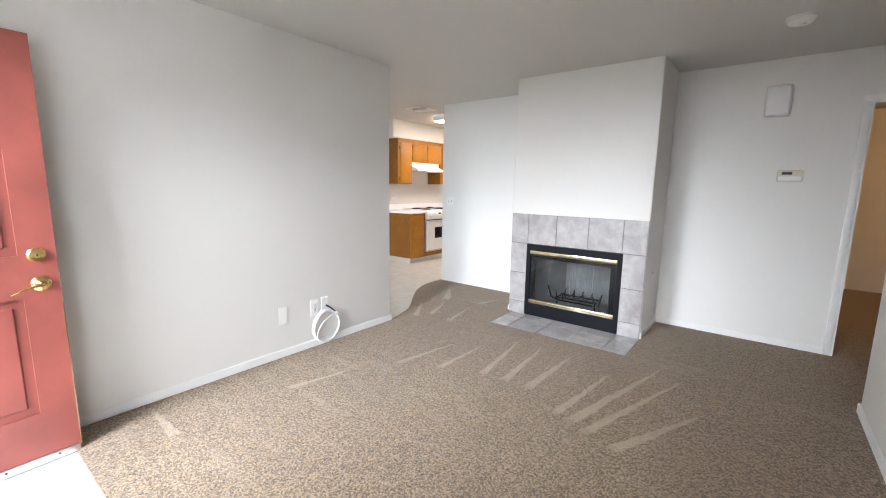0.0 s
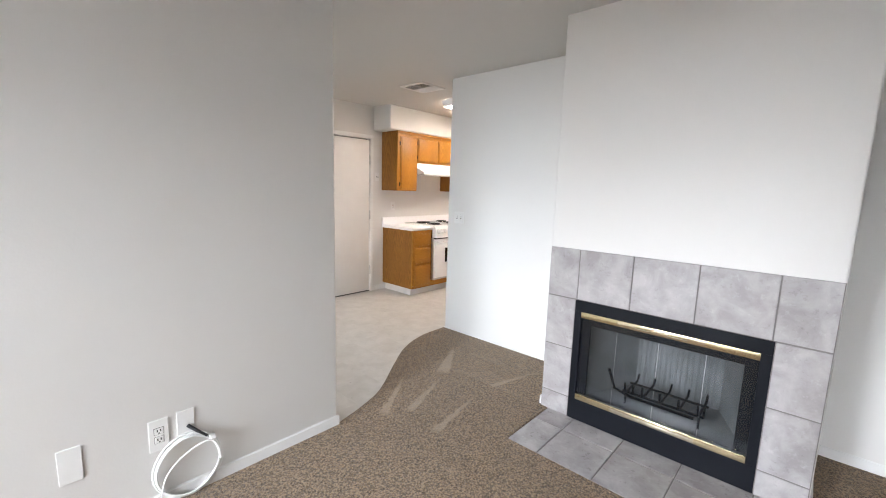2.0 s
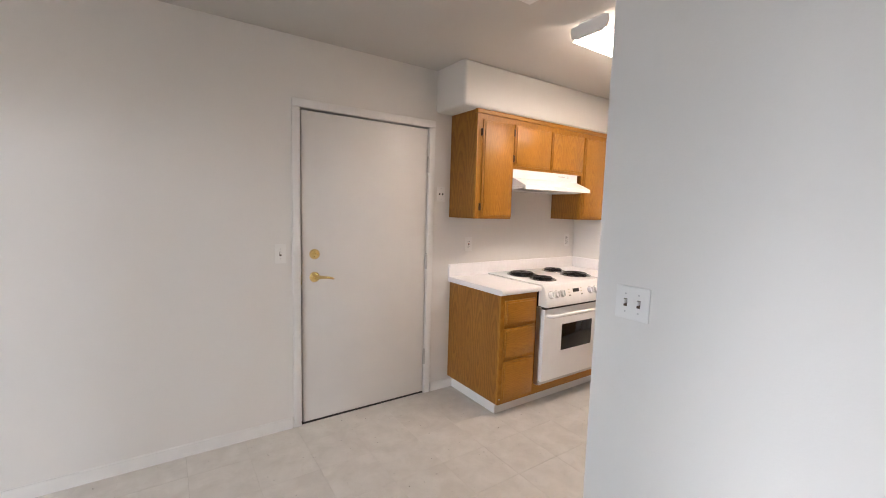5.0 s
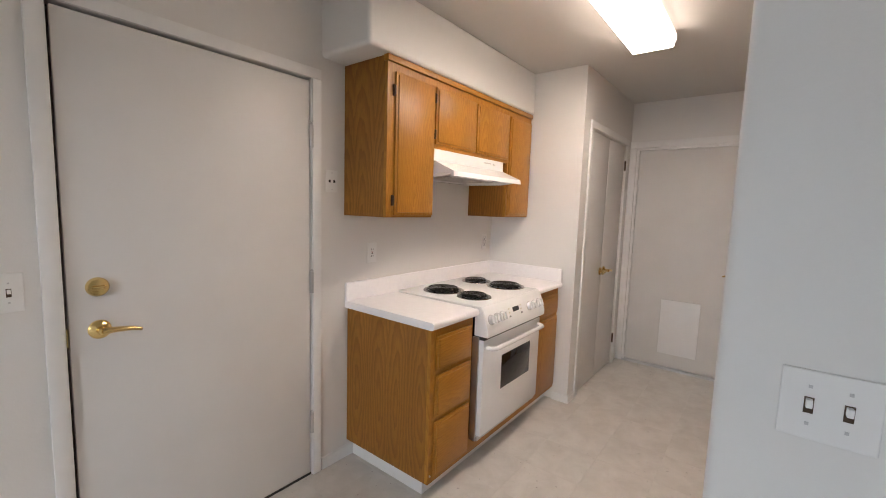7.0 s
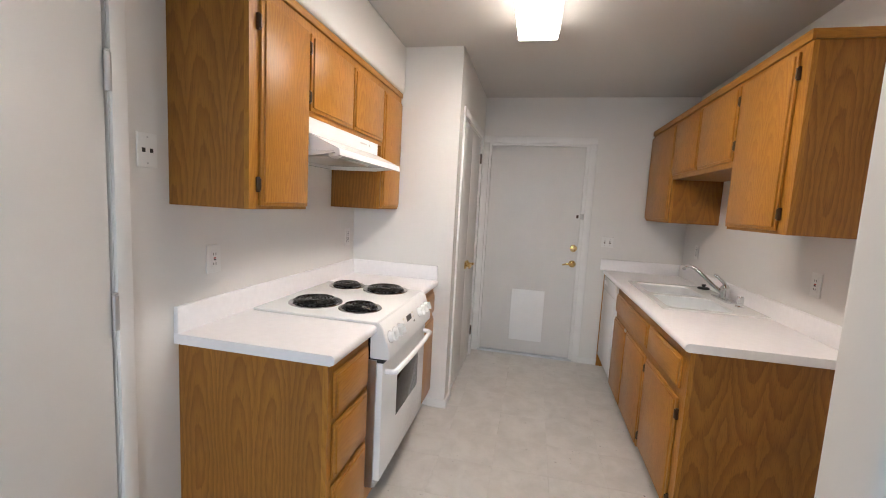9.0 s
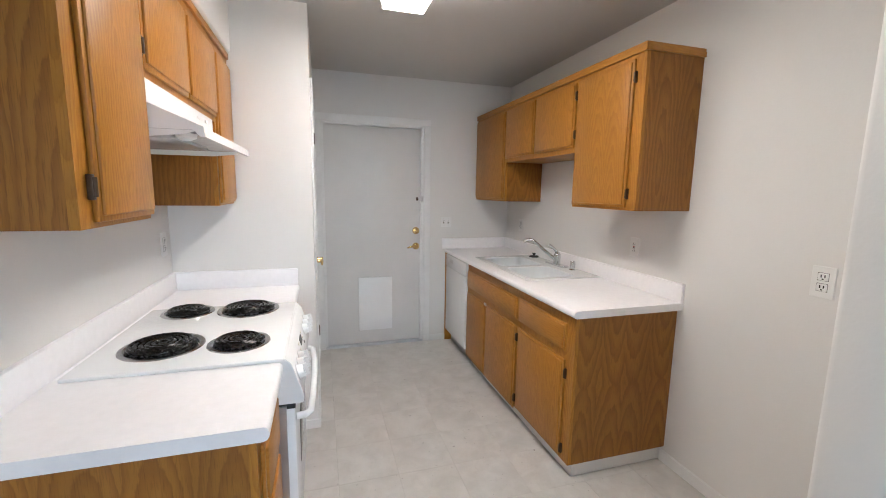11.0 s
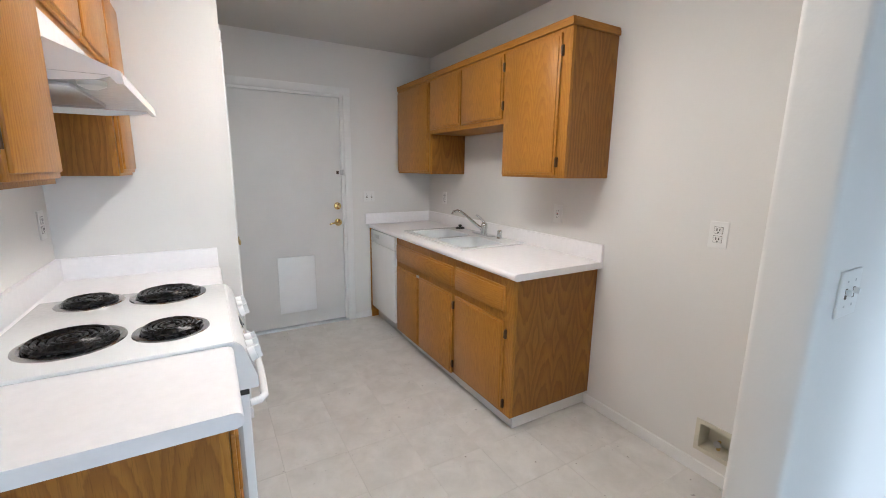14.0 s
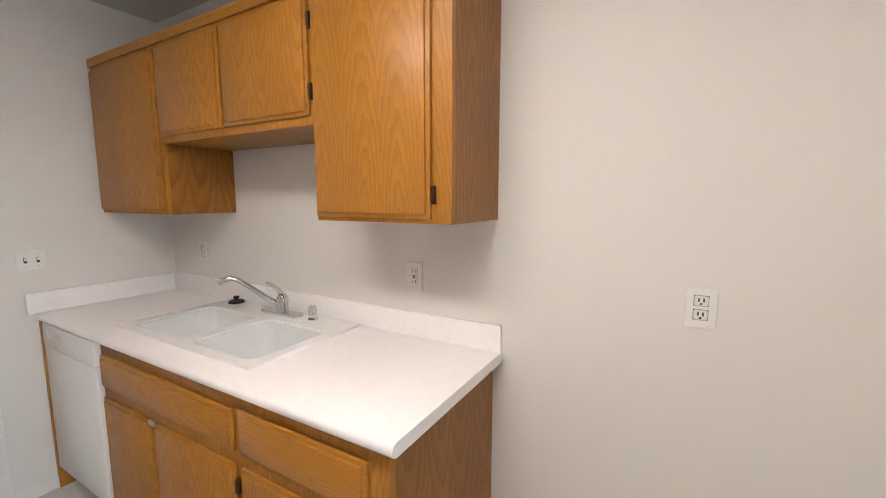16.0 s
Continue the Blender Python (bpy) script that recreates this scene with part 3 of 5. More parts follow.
# near-black block stands in for the shade in the back door's gaps
structure("gap_shade_back", boxes((-4.25, -3.3, YB + 0.09, YB + 0.14, 0.0, 2.06)), SLOT, "near-black block in place of the shade behind the back door")

door = thing("door_3", (-4.30, 7.5, 0.0), "narrow pair of white pantry doors, closed", "door", kind="structure")
for y0, y1, kn, hy in ((7.052, 7.504, 7.47, 7.047), (7.510, 7.963, 7.56, 7.966)):
    leaf = part("leaf", boxes((-4.335, -4.296, y0, y1, 0.015, 2.048), bev=0.003), DOOR, door)
    knob_set(leaf, -4.296, kn, 0.945, 1, 0.085 if kn > 7.5 else -0.085)
    for z in (1.87, 0.25):
        part("hinge", cyl((-4.286, hy, z), "z", 0.008, 0.09, seg=12), BRONZE, leaf, "dark bronze hinge")
# pantry shade behind the leaves, put in as a near-black sheet
structure("gap_shade_pantry", boxes((-4.40, -4.37, 7.03, 7.98, 0.0, 2.06)), SLOT, "near-black sheet in place of the shade inside the pantry")

# front door, standing open
door = thing("door_4", (-2.262, -0.33, 0.0), "open dark red panelled front door with brass locks", "door", kind="structure")
door.rotation_euler = (0, 0, radians(2.4))
bm = bmesh.new()
W, T = 0.905, 0.045
stile, rails = 0.13, [(0.012, 0.26), (0.83, 1.03), (1.50, 1.62), (1.88, 2.008)]
for y0, y1 in ((0, stile), (W / 2 - 0.055, W / 2 + 0.055), (W - stile, W)):
    add_box(bm, -T, 0, y0, y1, 0.012, 2.008)
cols = ((stile, W / 2 - 0.055), (W / 2 + 0.055, W - stile))
for z0, z1 in rails:
    for y0, y1 in cols:
        add_box(bm, -T, 0, y0, y1, z0, z1)


def local_part(name, bm, material, parent, label="", smooth=True):
    ob = finish(name, bm, material, (0, 0, 0), smooth)
    ob.parent = parent
    if label:
        ob["label"] = label
    return ob


local_part("door_frame", bm, RED, door, smooth=False)
for (z0, z1) in ((0.26, 0.83), (1.03, 1.50), (1.62, 1.88)):
    for y0, y1 in cols:
        b2 = boxes((-T + 0.012, -0.012, y0, y1, z0, z1))
        add_box(b2, -T + 0.004, -0.004, y0 + 0.035, y1 - 0.035, z0 + 0.035, z1 - 0.035, bev=0.0075, seg=1)
        local_part("door_panel", b2, RED, door, smooth=False)
z = 0.893
h = local_part("handle", lathe([(0.036, 0), (0.036, 0.006), (0.028, 0.014), (0.012, 0.018), (0.010, 0.05)], (0, W - 0.065, z), "x"), BRASS, door, "brass lever handle")
local_part("lever", tube([(0.045, W - 0.065, z), (0.055, W - 0.09, z), (0.06, W - 0.14, z - 0.012), (0.058, W - 0.175, z - 0.03)], [0.009, 0.008, 0.006, 0.005], 10), BRASS, h)
d = local_part("deadbolt", lathe([(0.034, 0), (0.034, 0.01), (0.027, 0.018), (0.014, 0.02), (0.014, 0.022), (0.003, 0.022)], (0, W - 0.07, 1.03), "x"), BRASS, door, "keyed brass deadbolt")
local_part("key_slot", boxes((0.0215, 0.0235, W - 0.0715, W - 0.0685, 1.024, 1.036)), SLOT, d)
local_part("latch_plate", boxes((-0.033, -0.012, W, W + 0.002, 0.863, 0.928)), BRASS, door)
sw = local_part("door_sweep", boxes((0, 0.007, 0.004, W - 0.004, 0.006, 0.045), bev=0.002), ALUM, door, "aluminium door sweep with screws")
for k in range(5):
    local_part("screw", cyl((0.008, 0.08 + k * 0.185, 0.03), "x", 0.005, 0.003, seg=8), BRONZE, sw)
local_part("weatherstrip", boxes((-0.012, 0.0, W, W + 0.004, 0.03, 0.93)), PALE_BRASS, door, "bent brass weatherstrip")

# ---- entry window ----


def window(name, label, x0, x1, y, z0, z1):
    """A framed window of two panes; y: the middle of its frame."""
    w = thing(name, ((x0 + x1) / 2, y, z0), label, "window", kind="structure")
    a, c, m = y - 0.035, y + 0.035, (x0 + x1) / 2
    for row in ((x0, x0 + 0.05, a, c, z0, z1), (x1 - 0.05, x1, a, c, z0, z1), (x0 + 0.05, x1 - 0.05, a, c, z0, z0 + 0.05), (x0 + 0.05, x1 - 0.05, a, c, z1 - 0.05, z1), (m - 0.025, m + 0.025, a, c, z0 + 0.05, z1 - 0.05)):
        part("window_frame", boxes(row), TRIM, w, smooth=False)
    for u0, u1 in ((x0 + 0.05, m - 0.025), (m + 0.025, x1 - 0.05)):
        pn = part("pane", boxes((u0, u1, y - 0.003, y + 0.003, z0 + 0.05, z1 - 0.05)), PANE, w, smooth=False)
        pn.visible_shadow = False


window("window_1", "white framed living room window with clear glass", -0.95, 0.85, YS - 0.095, 0.42, 2.08)
blinds = thing("window_blinds", (-0.05, YS + 0.06, 2.10), "white vertical blinds turned half open at the window", "blinds")
part("head_rail", boxes((-0.97, 0.87, YS + 0.03, YS + 0.09, 2.06, 2.10), bev=0.003), PLASTIC, blinds, smooth=False)
for k in range(18):
    slat = boxes((-0.045, 0.045, -0.0008, 0.0008, 0.44, 2.06))
    bmesh.ops.transform(slat, matrix=Matrix.Translation((-0.92 + k * 0.1025, YS + 0.06, 0)) @ Matrix.Rotation(radians(-45), 4, "Z"), verts=slat.verts)
    part("slat", slat, PLASTIC, blinds, smooth=False)
window("window_2", "white framed glass patio door of the dining room", -4.65, -3.05, YD - 0.09, 0.0, 2.06)

# ---- plates and small fixtures ----


def plate(name, label, face, axis, out, u, z, w=0.07, h=0.115, detail="outlet", mat=PLASTIC, category="outlet"):
    """A wall plate; axis: the wall's normal; u: its middle along the wall."""
    base = (face, u, z) if axis == "x" else (u, face, z)
    t = thing(name, base, label, category)
    t.location = base

    def slab(u0, u1, z0, z1, d0, d1, m, pname, parent, bev=0.0, lab=""):
        a, b = sorted((face + out * d0, face + out * d1))
        row = (a, b, u + u0, u + u1, z + z0, z + z1) if axis == "x" else (u + u0, u + u1, a, b, z + z0, z + z1)
        return part(pname, boxes(row, bev=bev), m, parent, lab, smooth=False)

    slab(-w / 2, w / 2, -h / 2, h / 2, 0, 0.006, mat, "cover", t, 0.002)
    if detail == "outlet":
        for dz in (0.02, -0.02):
            # grey slab paints the thin shadow round the socket
            slab(-0.0185, 0.0185, dz - 0.0155, dz + 0.0155, 0.004, 0.0064, GREY_GROUT_SHADE, "socket_shade", t)
            s = slab(-0.017, 0.017, dz - 0.014, dz + 0.014, 0.004, 0.0085, mat, "socket", t, 0.004)
            for du in (-0.006, 0.006):
                slab(du - 0.002, du + 0.002, dz - 0.003, dz + 0.008, 0.007, 0.009, SLOT, "slot", s)
            slab(-0.003, 0.003, dz - 0.011, dz - 0.006, 0.007, 0.009, SLOT, "ground_slot", s)
    elif detail == "gfci":
        s = slab(-0.017, 0.017, -0.034, 0.034, 0.004, 0.009, mat, "socket", t, 0.002)
        slab(-0.006, 0.006, 0.001, 0.006, 0.008, 0.0105, plain_red, "test_button", s)
        slab(-0.006, 0.006, -0.006, -0.001, 0.008, 0.0105, SLOT, "reset_button", s)
        for dz in (0.02, -0.02):
            for du in (-0.006, 0.006):
                slab(du - 0.0013, du + 0.0013, dz - 0.005, dz + 0.005, 0.008, 0.0095, SLOT, "slot", s)
    elif detail in ("switch", "double"):
        for du in ((0.0,) if detail == "switch" else (-0.023, 0.023)):
            slab(du - 0.006, du + 0.006, -0.013, 0.013, 0.004, 0.0065, BRONZE, "toggle_slot", t)
            slab(du - 0.004, du + 0.004, -0.002, 0.011, 0.005, 0.017, mat, "toggle", t, 0.001)
            for dz in (0.03, -0.03):
                slab(du - 0.0025, du + 0.0025, dz - 0.0025, dz + 0.0025, 0.005, 0.007, STEEL, "screw", t)
    elif detail == "jack":
        for du in (-0.014, 0.014):
            slab(du - 0.006, du + 0.006, -0.007, 0.007, 0.004, 0.0068, SLOT, "jack", t)
        for dz in (0.042, -0.042):
            slab(-0.0025, 0.0025, dz - 0.0025, dz + 0.0025, 0.005, 0.007, STEEL, "screw", t)
    return t


plain_red = plain("red_button", (0.35, 0.04, 0.03), 0.4)
plate("blank_plate", "white blank wall plate above the baseboard", XW, "x", 1, 1.857, 0.347, 0.072, 0.14, "blank", category="wall plate")
plate("wall_outlet", "white duplex outlet above the baseboard", XW, "x", 1, 2.142, 0.345, 0.074, 0.14)
plate("cable_plate", "white cable jack plate with a black plug", XW, "x", 1, 2.245, 0.352, 0.07, 0.135, "blank", category="wall plate")
plate("wall_outlet", "white outlet low on the dining wall", XG, "x", 1, 2.75, 0.36)
plate("light_switch", "white single light switch beside the garage door", XG, "x", 1, 4.092, 1.145, 0.066, 0.12, "switch", category="light switch")
plate("phone_jack", "white telephone jack plate beside the garage door", XG, "x", 1, 5.27, 1.56, 0.072, 0.112, "jack", category="phone jack")
plate("wall_outlet", "white kitchen outlet with red test button", XG, "x", 1, 5.552, 1.168, 0.072, 0.115, "gfci")
plate("wall_outlet", "white kitchen outlet near the pantry corner", XG, "x", 1, 6.765, 1.178, 0.072, 0.12)
plate("double_switch", "white double light switch on the passage wall", YC, "y", -1, -3.130, 1.156, 0.118, 0.112, "double", category="light switch")
plate("double_switch", "white double light switch beside the back door", YB, "y", -1, -3.095, 1.17, 0.105, 0.095, "double", category="light switch")
plate("wall_outlet", "white duplex outlet on the empty kitchen wall", XR, "x", -1, 5.407, 1.157, 0.078, 0.118)
plate("wall_outlet", "white outlet with red button above the counter", XR, "x", -1, 6.37, 1.155, 0.072, 0.115, "gfci")
plate("wall_outlet", "white outlet in the corner above the counter", XR, "x", -1, 7.83, 1.16, 0.072, 0.11)

# gas key on the chimney's side
t = thing("gas_key_valve", (-0.435, 4.405, 0.585), "small chrome gas key valve on the chimney", "gas valve")
part("escutcheon", lathe([(0.02, 0), (0.02, 0.003), (0.012, 0.007), (0.004, 0.008)], (-0.435, 4.405, 0.585), "x", 20), STEEL, t)
part("key_hole", cyl((-0.426, 4.405, 0.585), "x", 0.005, 0.006, seg=8), SLOT, t)

# coiled television cable
t = thing("coiled_cable", (XW + 0.02, 2.24, 0.01), "coil of white television cable hanging from its jack", "cable")
rng = random.Random(4)
pts = []
for i in range(4 * 28):
    a = 2 * math.pi * i / 28
    k = i // 28
    r = 0.128 + 0.008 * math.sin(k * 2.1 + a * 0.5)
    pts.append((XW + 0.018 + 0.006 * k + 0.004 * math.sin(a * 3), 2.243 + r * math.cos(a) * 1.02 + 0.006 * math.sin(k * 1.7), 0.168 + r * math.sin(a) * 1.08))
part("cable_coil", tube(pts, 0.0042, 8), CABLE, t)
pts = smooth_line([(2.125, 0.08), (2.15, 0.17), (2.22, 0.235), (2.30, 0.262), (2.335, 0.255)], 6)
part("cable_tail", tube([(XW + 0.05, y, z) for y, z in pts], 0.004, 8), CABLE, t)
part("cable_tie", lathe([(0.010, -0.012), (0.016, -0.010), (0.016, 0.010), (0.010, 0.012)], (XW + 0.036, 2.338, 0.262), "y", 12), CABLE, t)
part("plug", tube([(XW + 0.008, 2.25, 0.345), (XW + 0.04, 2.275, 0.325), (XW + 0.05, 2.315, 0.285)], [0.008, 0.007, 0.005], 10), RUBBER, t, "black cable plug")

# thermostat, chime, smoke alarm
t = thing("thermostat", (0.475, YN, 1.498), "beige wall thermostat with a small dark display", "thermostat")
part("body", boxes((0.390, 0.560, YN - 0.03, YN, 1.452, 1.546), bev=0.007), BEIGE, t)
part("front_cover", boxes((0.398, 0.552, YN - 0.036, YN - 0.029, 1.458, 1.495), bev=0.003), PLASTIC, t)
part("display", boxes((0.42, 0.488, YN - 0.033, YN - 0.029, 1.508, 1.53)), SLOT, t, "dark grey display")
for k in range(3):
    part("button", boxes((0.50 + k * 0.014, 0.508 + k * 0.014, YN - 0.033, YN - 0.029, 1.512, 1.526), bev=0.001), BEIGE, t)
t = thing("door_chime", (0.332, YN, 2.117), "white plastic door chime box with rounded corners", "door chime")
part("body", boxes((0.245, 0.418, YN - 0.055, YN, 1.99, 2.245), bev=0.02, seg=4), PLASTIC, t)
part("front_cover", boxes((0.258, 0.405, YN - 0.062, YN - 0.05, 2.005, 2.23), bev=0.005), PLASTIC, t)
t = thing("smoke_alarm", (0.39, 3.765, H), "round white smoke alarm on the ceiling", "smoke alarm")
part("base", lathe([(0.078, 0), (0.078, -0.012), (0.072, -0.014)], (0.39, 3.765, H)), PLASTIC, t)
part("cover", lathe([(0.07, -0.012), (0.069, -0.03), (0.055, -0.042), (0.01, -0.045)], (0.39, 3.765, H)), PLASTIC, t)
part("test_button", cyl((0.41, 3.75, H - 0.045), "z", 0.01, 0.006), BEIGE, t)

# ceiling vent
t = thing("ceiling_vent", (-3.74, 4.855, H), "white four-way ceiling air vent with louvres", "vent")
x0, x1, y0, y1 = -3.905, -3.575, 4.685, 5.02
f = 0.034
part("frame", boxes((x0, x1, y0, y0 + f, H - 0.008, H), (x0, x1, y1 - f, y1, H - 0.008, H), (x0, x0 + f, y0 + f, y1 - f, H - 0.008, H), (x1 - f, x1, y0 + f, y1 - f, H - 0.008, H), bev=0.002), PLASTIC, t, smooth=False)
# no duct is built; a near-black sheet paints its shade behind the slats
part("backing", boxes((x0 + f, x1 - f, y0 + f, y1 - f, H - 0.002, H)), SLOT, t, "near-black sheet in place of the shaded duct")
cx, cy = (x0 + x1) / 2, (y0 + y1) / 2
part("divider", boxes((cx - 0.004, cx + 0.004, y0 + f, y1 - f, H - 0.010, H - 0.002), (x0 + f, x1 - f, cy - 0.004, cy + 0.004, H - 0.0095, H - 0.002)), PLASTIC, t, smooth=False)
for qx, qy, lean in ((x0 + f, y0 + f, 1), (cx + 0.004, y0 + f, 1), (x0 + f, cy + 0.004, -1), (cx + 0.004, cy + 0.004, -1)):
    wq, hq = cx - 0.004 - x0 - f, cy - 0.004 - y0 - f
    for k in range(8):
        yy = qy + hq * (k + 0.5) / 8
        b = prism([(yy - lean * 0.008, H - 0.011), (yy - lean * 0.007, H - 0.011), (yy + lean * 0.006, H - 0.003), (yy + lean * 0.005, H - 0.003)], "x", qx, qx + wq)
        part("slat", b, PLASTIC, t, smooth=False)

# kitchen and dining lamps
t = thing("ceiling_light", (-3.82, 5.98, H), "long fluorescent ceiling light with a white wrap lens, lit", "ceiling light")
part("housing", boxes((-3.90, -3.74, 5.385, 6.575, H - 0.03, H), bev=0.004), ENAMEL, t)
prof = [(-3.932, H - 0.02), (-3.936, H - 0.045), (-3.925, H - 0.078), (-3.895, H - 0.088), (-3.745, H - 0.088), (-3.715, H - 0.078), (-3.704, H - 0.045), (-3.708, H - 0.02)]
part("lens", prism(prof, "y", 5.378, 6.585), TUBE_SIDE, t, "glowing ribbed plastic lens", smooth=False)
part("diffuser", boxes((-3.925, -3.715, 5.38, 6.583, H - 0.0905, H - 0.0885)), TUBE, t, "bright flat diffuser", smooth=False)
for y0 in (5.366, 6.586):
    part("end_cap", prism([(a, min(b, H - 0.018)) for a, b in prof], "y", y0, y0 + 0.011), ENAMEL, t, smooth=False)
t = thing("dining_light", (-3.85, 2.6, H), "small round dining ceiling light, lit", "ceiling light")
part("canopy", lathe([(0.10, 0), (0.10, -0.02), (0.09, -0.025)], (-3.85, 2.6, H)), ENAMEL, t)
part("globe", lathe([(0.09, -0.02), (0.125, -0.05), (0.12, -0.085), (0.08, -0.115), (0.02, -0.125)], (-3.85, 2.6, H)), GLOBE, t, "glowing frosted globe")
# unseen globe, placed out of view to give the bedroom its warm light
t = thing("unseen_bedroom_light", (2.3, 6.6, H), "small round bedroom ceiling light added out of view, lit", "ceiling light")
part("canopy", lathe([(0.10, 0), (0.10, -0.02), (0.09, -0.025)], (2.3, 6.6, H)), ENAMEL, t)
part("globe", lathe([(0.09, -0.02), (0.125, -0.05), (0.12, -0.085), (0.08, -0.115), (0.02, -0.125)], (2.3, 6.6, H)), UNSEEN_GLOBE, t, "glowing frosted globe")

# ---- fireplace ----
YF = 4.13
fp = thing("fireplace", (-1.115, YF, 0.0), "black metal fireplace with brass-trimmed glass doors", "fireplace")
# box and throat
bm = boxes((-1.59, -1.575, YF + 0.02, 4.69, 0.0, 0.78), (-0.655, -0.64, YF + 0.02, 4.69, 0.0, 0.78), (-1.575, -0.655, 4.675, 4.69, 0.0, 0.78), (-1.575, -0.655, YF + 0.02, 4.675, 0.765, 0.78))
part("firebox", bm, BLACK, fp, smooth=False)
lin = part("refractory_lining", prism([(-1.56, 4.2), (-1.36, 4.66), (-0.87, 4.66), (-0.67, 4.2), (-0.66, 4.2), (-0.66, 4.672), (-1.57, 4.672), (-1.57, 4.2)], "z", 0.13, 0.74), FIREBRICK, fp, "pale grey refractory panels", smooth=False)
for k in range(8):
    part("rib", prism([(-1.345 + k * 0.0615, 4.66), (-1.333 + k * 0.0615, 4.653), (-1.312 + k * 0.0615, 4.653), (-1.30 + k * 0.0615, 4.66)], "z", 0.131, 0.739), FIREBRICK, lin, smooth=False)
part("hearth_pan", boxes((-1.57, -0.66, YF + 0.03, 4.66, 0.11, 0.13)), FIREBRICK, fp, smooth=False)
part("top_hood", boxes((-1.597, -0.637, YF - 0.012, YF + 0.02, 0.712, 0.778), bev=0.002), BLACK, fp, smooth=False)
part("bottom_panel", boxes((-1.597, -0.637, YF - 0.012, YF + 0.02, 0.002, 0.146), bev=0.002), BLACK, fp, smooth=False)
part("side_stile", boxes((-1.597, -1.555, YF - 0.012, YF + 0.02, 0.146, 0.712), bev=0.002), BLACK, fp, smooth=False)
part("side_stile", boxes((-0.68, -0.637, YF - 0.012, YF + 0.02, 0.146, 0.712), bev=0.002), BLACK, fp, smooth=False)
for z0, z1 in ((0.676, 0.712), (0.147, 0.184)):
    r = part("brass_rail", boxes((-1.555, -0.68, YF - 0.016, YF - 0.004, z0, z1), bev=0.003), RAIL_BRASS, fp, "polished brass rail")
    part("slide_plate", boxes((-1.335, -0.90, YF - 0.020, YF - 0.0165, z0 + 0.003, z1 - 0.003), bev=0.001), PALE_BRASS, r, "bright brass sliding plate")
for xh in (-1.20, -1.03):
    hd = part("door_pull", tube([(xh - 0.045, YF - 0.02, 0.69), (xh - 0.04, YF - 0.03, 0.694), (xh + 0.04, YF - 0.03, 0.694), (xh + 0.045, YF - 0.02, 0.69)], 0.004, 8), PALE_BRASS, fp, "small brass pull")
for row in ((-1.555, -1.498, 0.186, 0.674), (-0.737, -0.68, 0.186, 0.674), (-1.498, -0.737, 0.632, 0.674)):
    part("door_frame", boxes((row[0], row[1], YF + 0.0065, YF + 0.018, row[2], row[3]), bev=0.002), BLACK, fp, smooth=False)
for x0, x1 in ((-1.553, -1.342), (-1.338, -1.119), (-1.115, -0.896), (-0.892, -0.682)):
    pn = part("glass_door", boxes((x0, x1, YF + 0.002, YF + 0.006, 0.186, 0.674)), FIRE_GLASS, fp, "smoked glass bifold panel", smooth=False)
    pn.visible_shadow = False
# grate
gr = thing("fire_grate", (-1.12, 4.40, 0.13), "black iron log grate inside the firebox", "grate")
for yb in (4.33, 4.48):
    part("bar", tube([(-1.34, yb, 0.205), (-0.90, yb, 0.205)], 0.008, 8), BLACK, gr)
for k in range(5):
    x = -1.31 + k * 0.0975
    part("tine", tube([(x, 4.27, 0.285), (x, 4.28, 0.235), (x, 4.31, 0.213), (x, 4.52, 0.213), (x, 4.55, 0.25)], 0.007, 8), BLACK, gr)
for x in (-1.32, -0.92):
    for yb in (4.33, 4.48):
        part("leg", tube([(x, yb, 0.205), (x, yb, 0.129)], 0.007, 8), BLACK, gr)
part("gas_pipe", tube([(-1.45, 4.38, 0.30), (-1.40, 4.36, 0.19), (-1.30, 4.36, 0.165), (-0.95, 4.36, 0.165)], 0.009, 8), BLACK, gr)

# tile surround
sr = thing("tile_surround", (-1.115, YF, 0.0), "grey mottled ceramic tile surround of the fireplace", "tile surround", kind="structure")
part("grout", boxes((-1.785, -0.44, YF - 0.006, YF - 0.0005, 0.78, 1.09), (-1.785, -1.5975, YF - 0.006, YF - 0.0005, 0.002, 0.78), (-0.6365, -0.44, YF - 0.006, YF - 0.0005, 0.002, 0.78)), GREY_GROUT_SHADE, sr, smooth=False)
GAP = 0.003
TX = [-1.785, -1.592, -1.283, -0.965, -0.647, -0.44]


def tile_piece(parent, row, bev=0.0015):
    b = boxes(row, bev=bev, seg=1)
    c = ((row[0] + row[1]) / 2, (row[2] + row[3]) / 2, row[4])
    ob = finish("tile", b, STONE, c)
    ob.parent = parent
    ob.location = Vector(c) - base_of(parent)
    return ob


for a, b in zip(TX, TX[1:]):
    tile_piece(sr, (a + GAP, b - GAP, YF - 0.010, YF - 0.0055, 0.782 + GAP, 1.09))
for z0, z1 in ((0.004, 0.14), (0.14, 0.46), (0.46, 0.78)):
    for a, b in ((TX[0], -1.5985), (-0.6355, TX[5])):
        tile_piece(sr, (a + GAP, b - GAP, YF - 0.010, YF - 0.0055, z0 + GAP, z1 - GAP))
ht = thing("hearth", (-1.085, 3.88, 0.0), "flush grey tile hearth in front of the fireplace", "hearth", kind="structure")
part("grout", boxes((-1.733, -0.437, 3.642, YF - 0.012, -0.010, 0.008)), GREY_GROUT_SHADE, ht, smooth=False)
HX = [-1.733, -1.545, -1.24, -0.94, -0.63, -0.437]
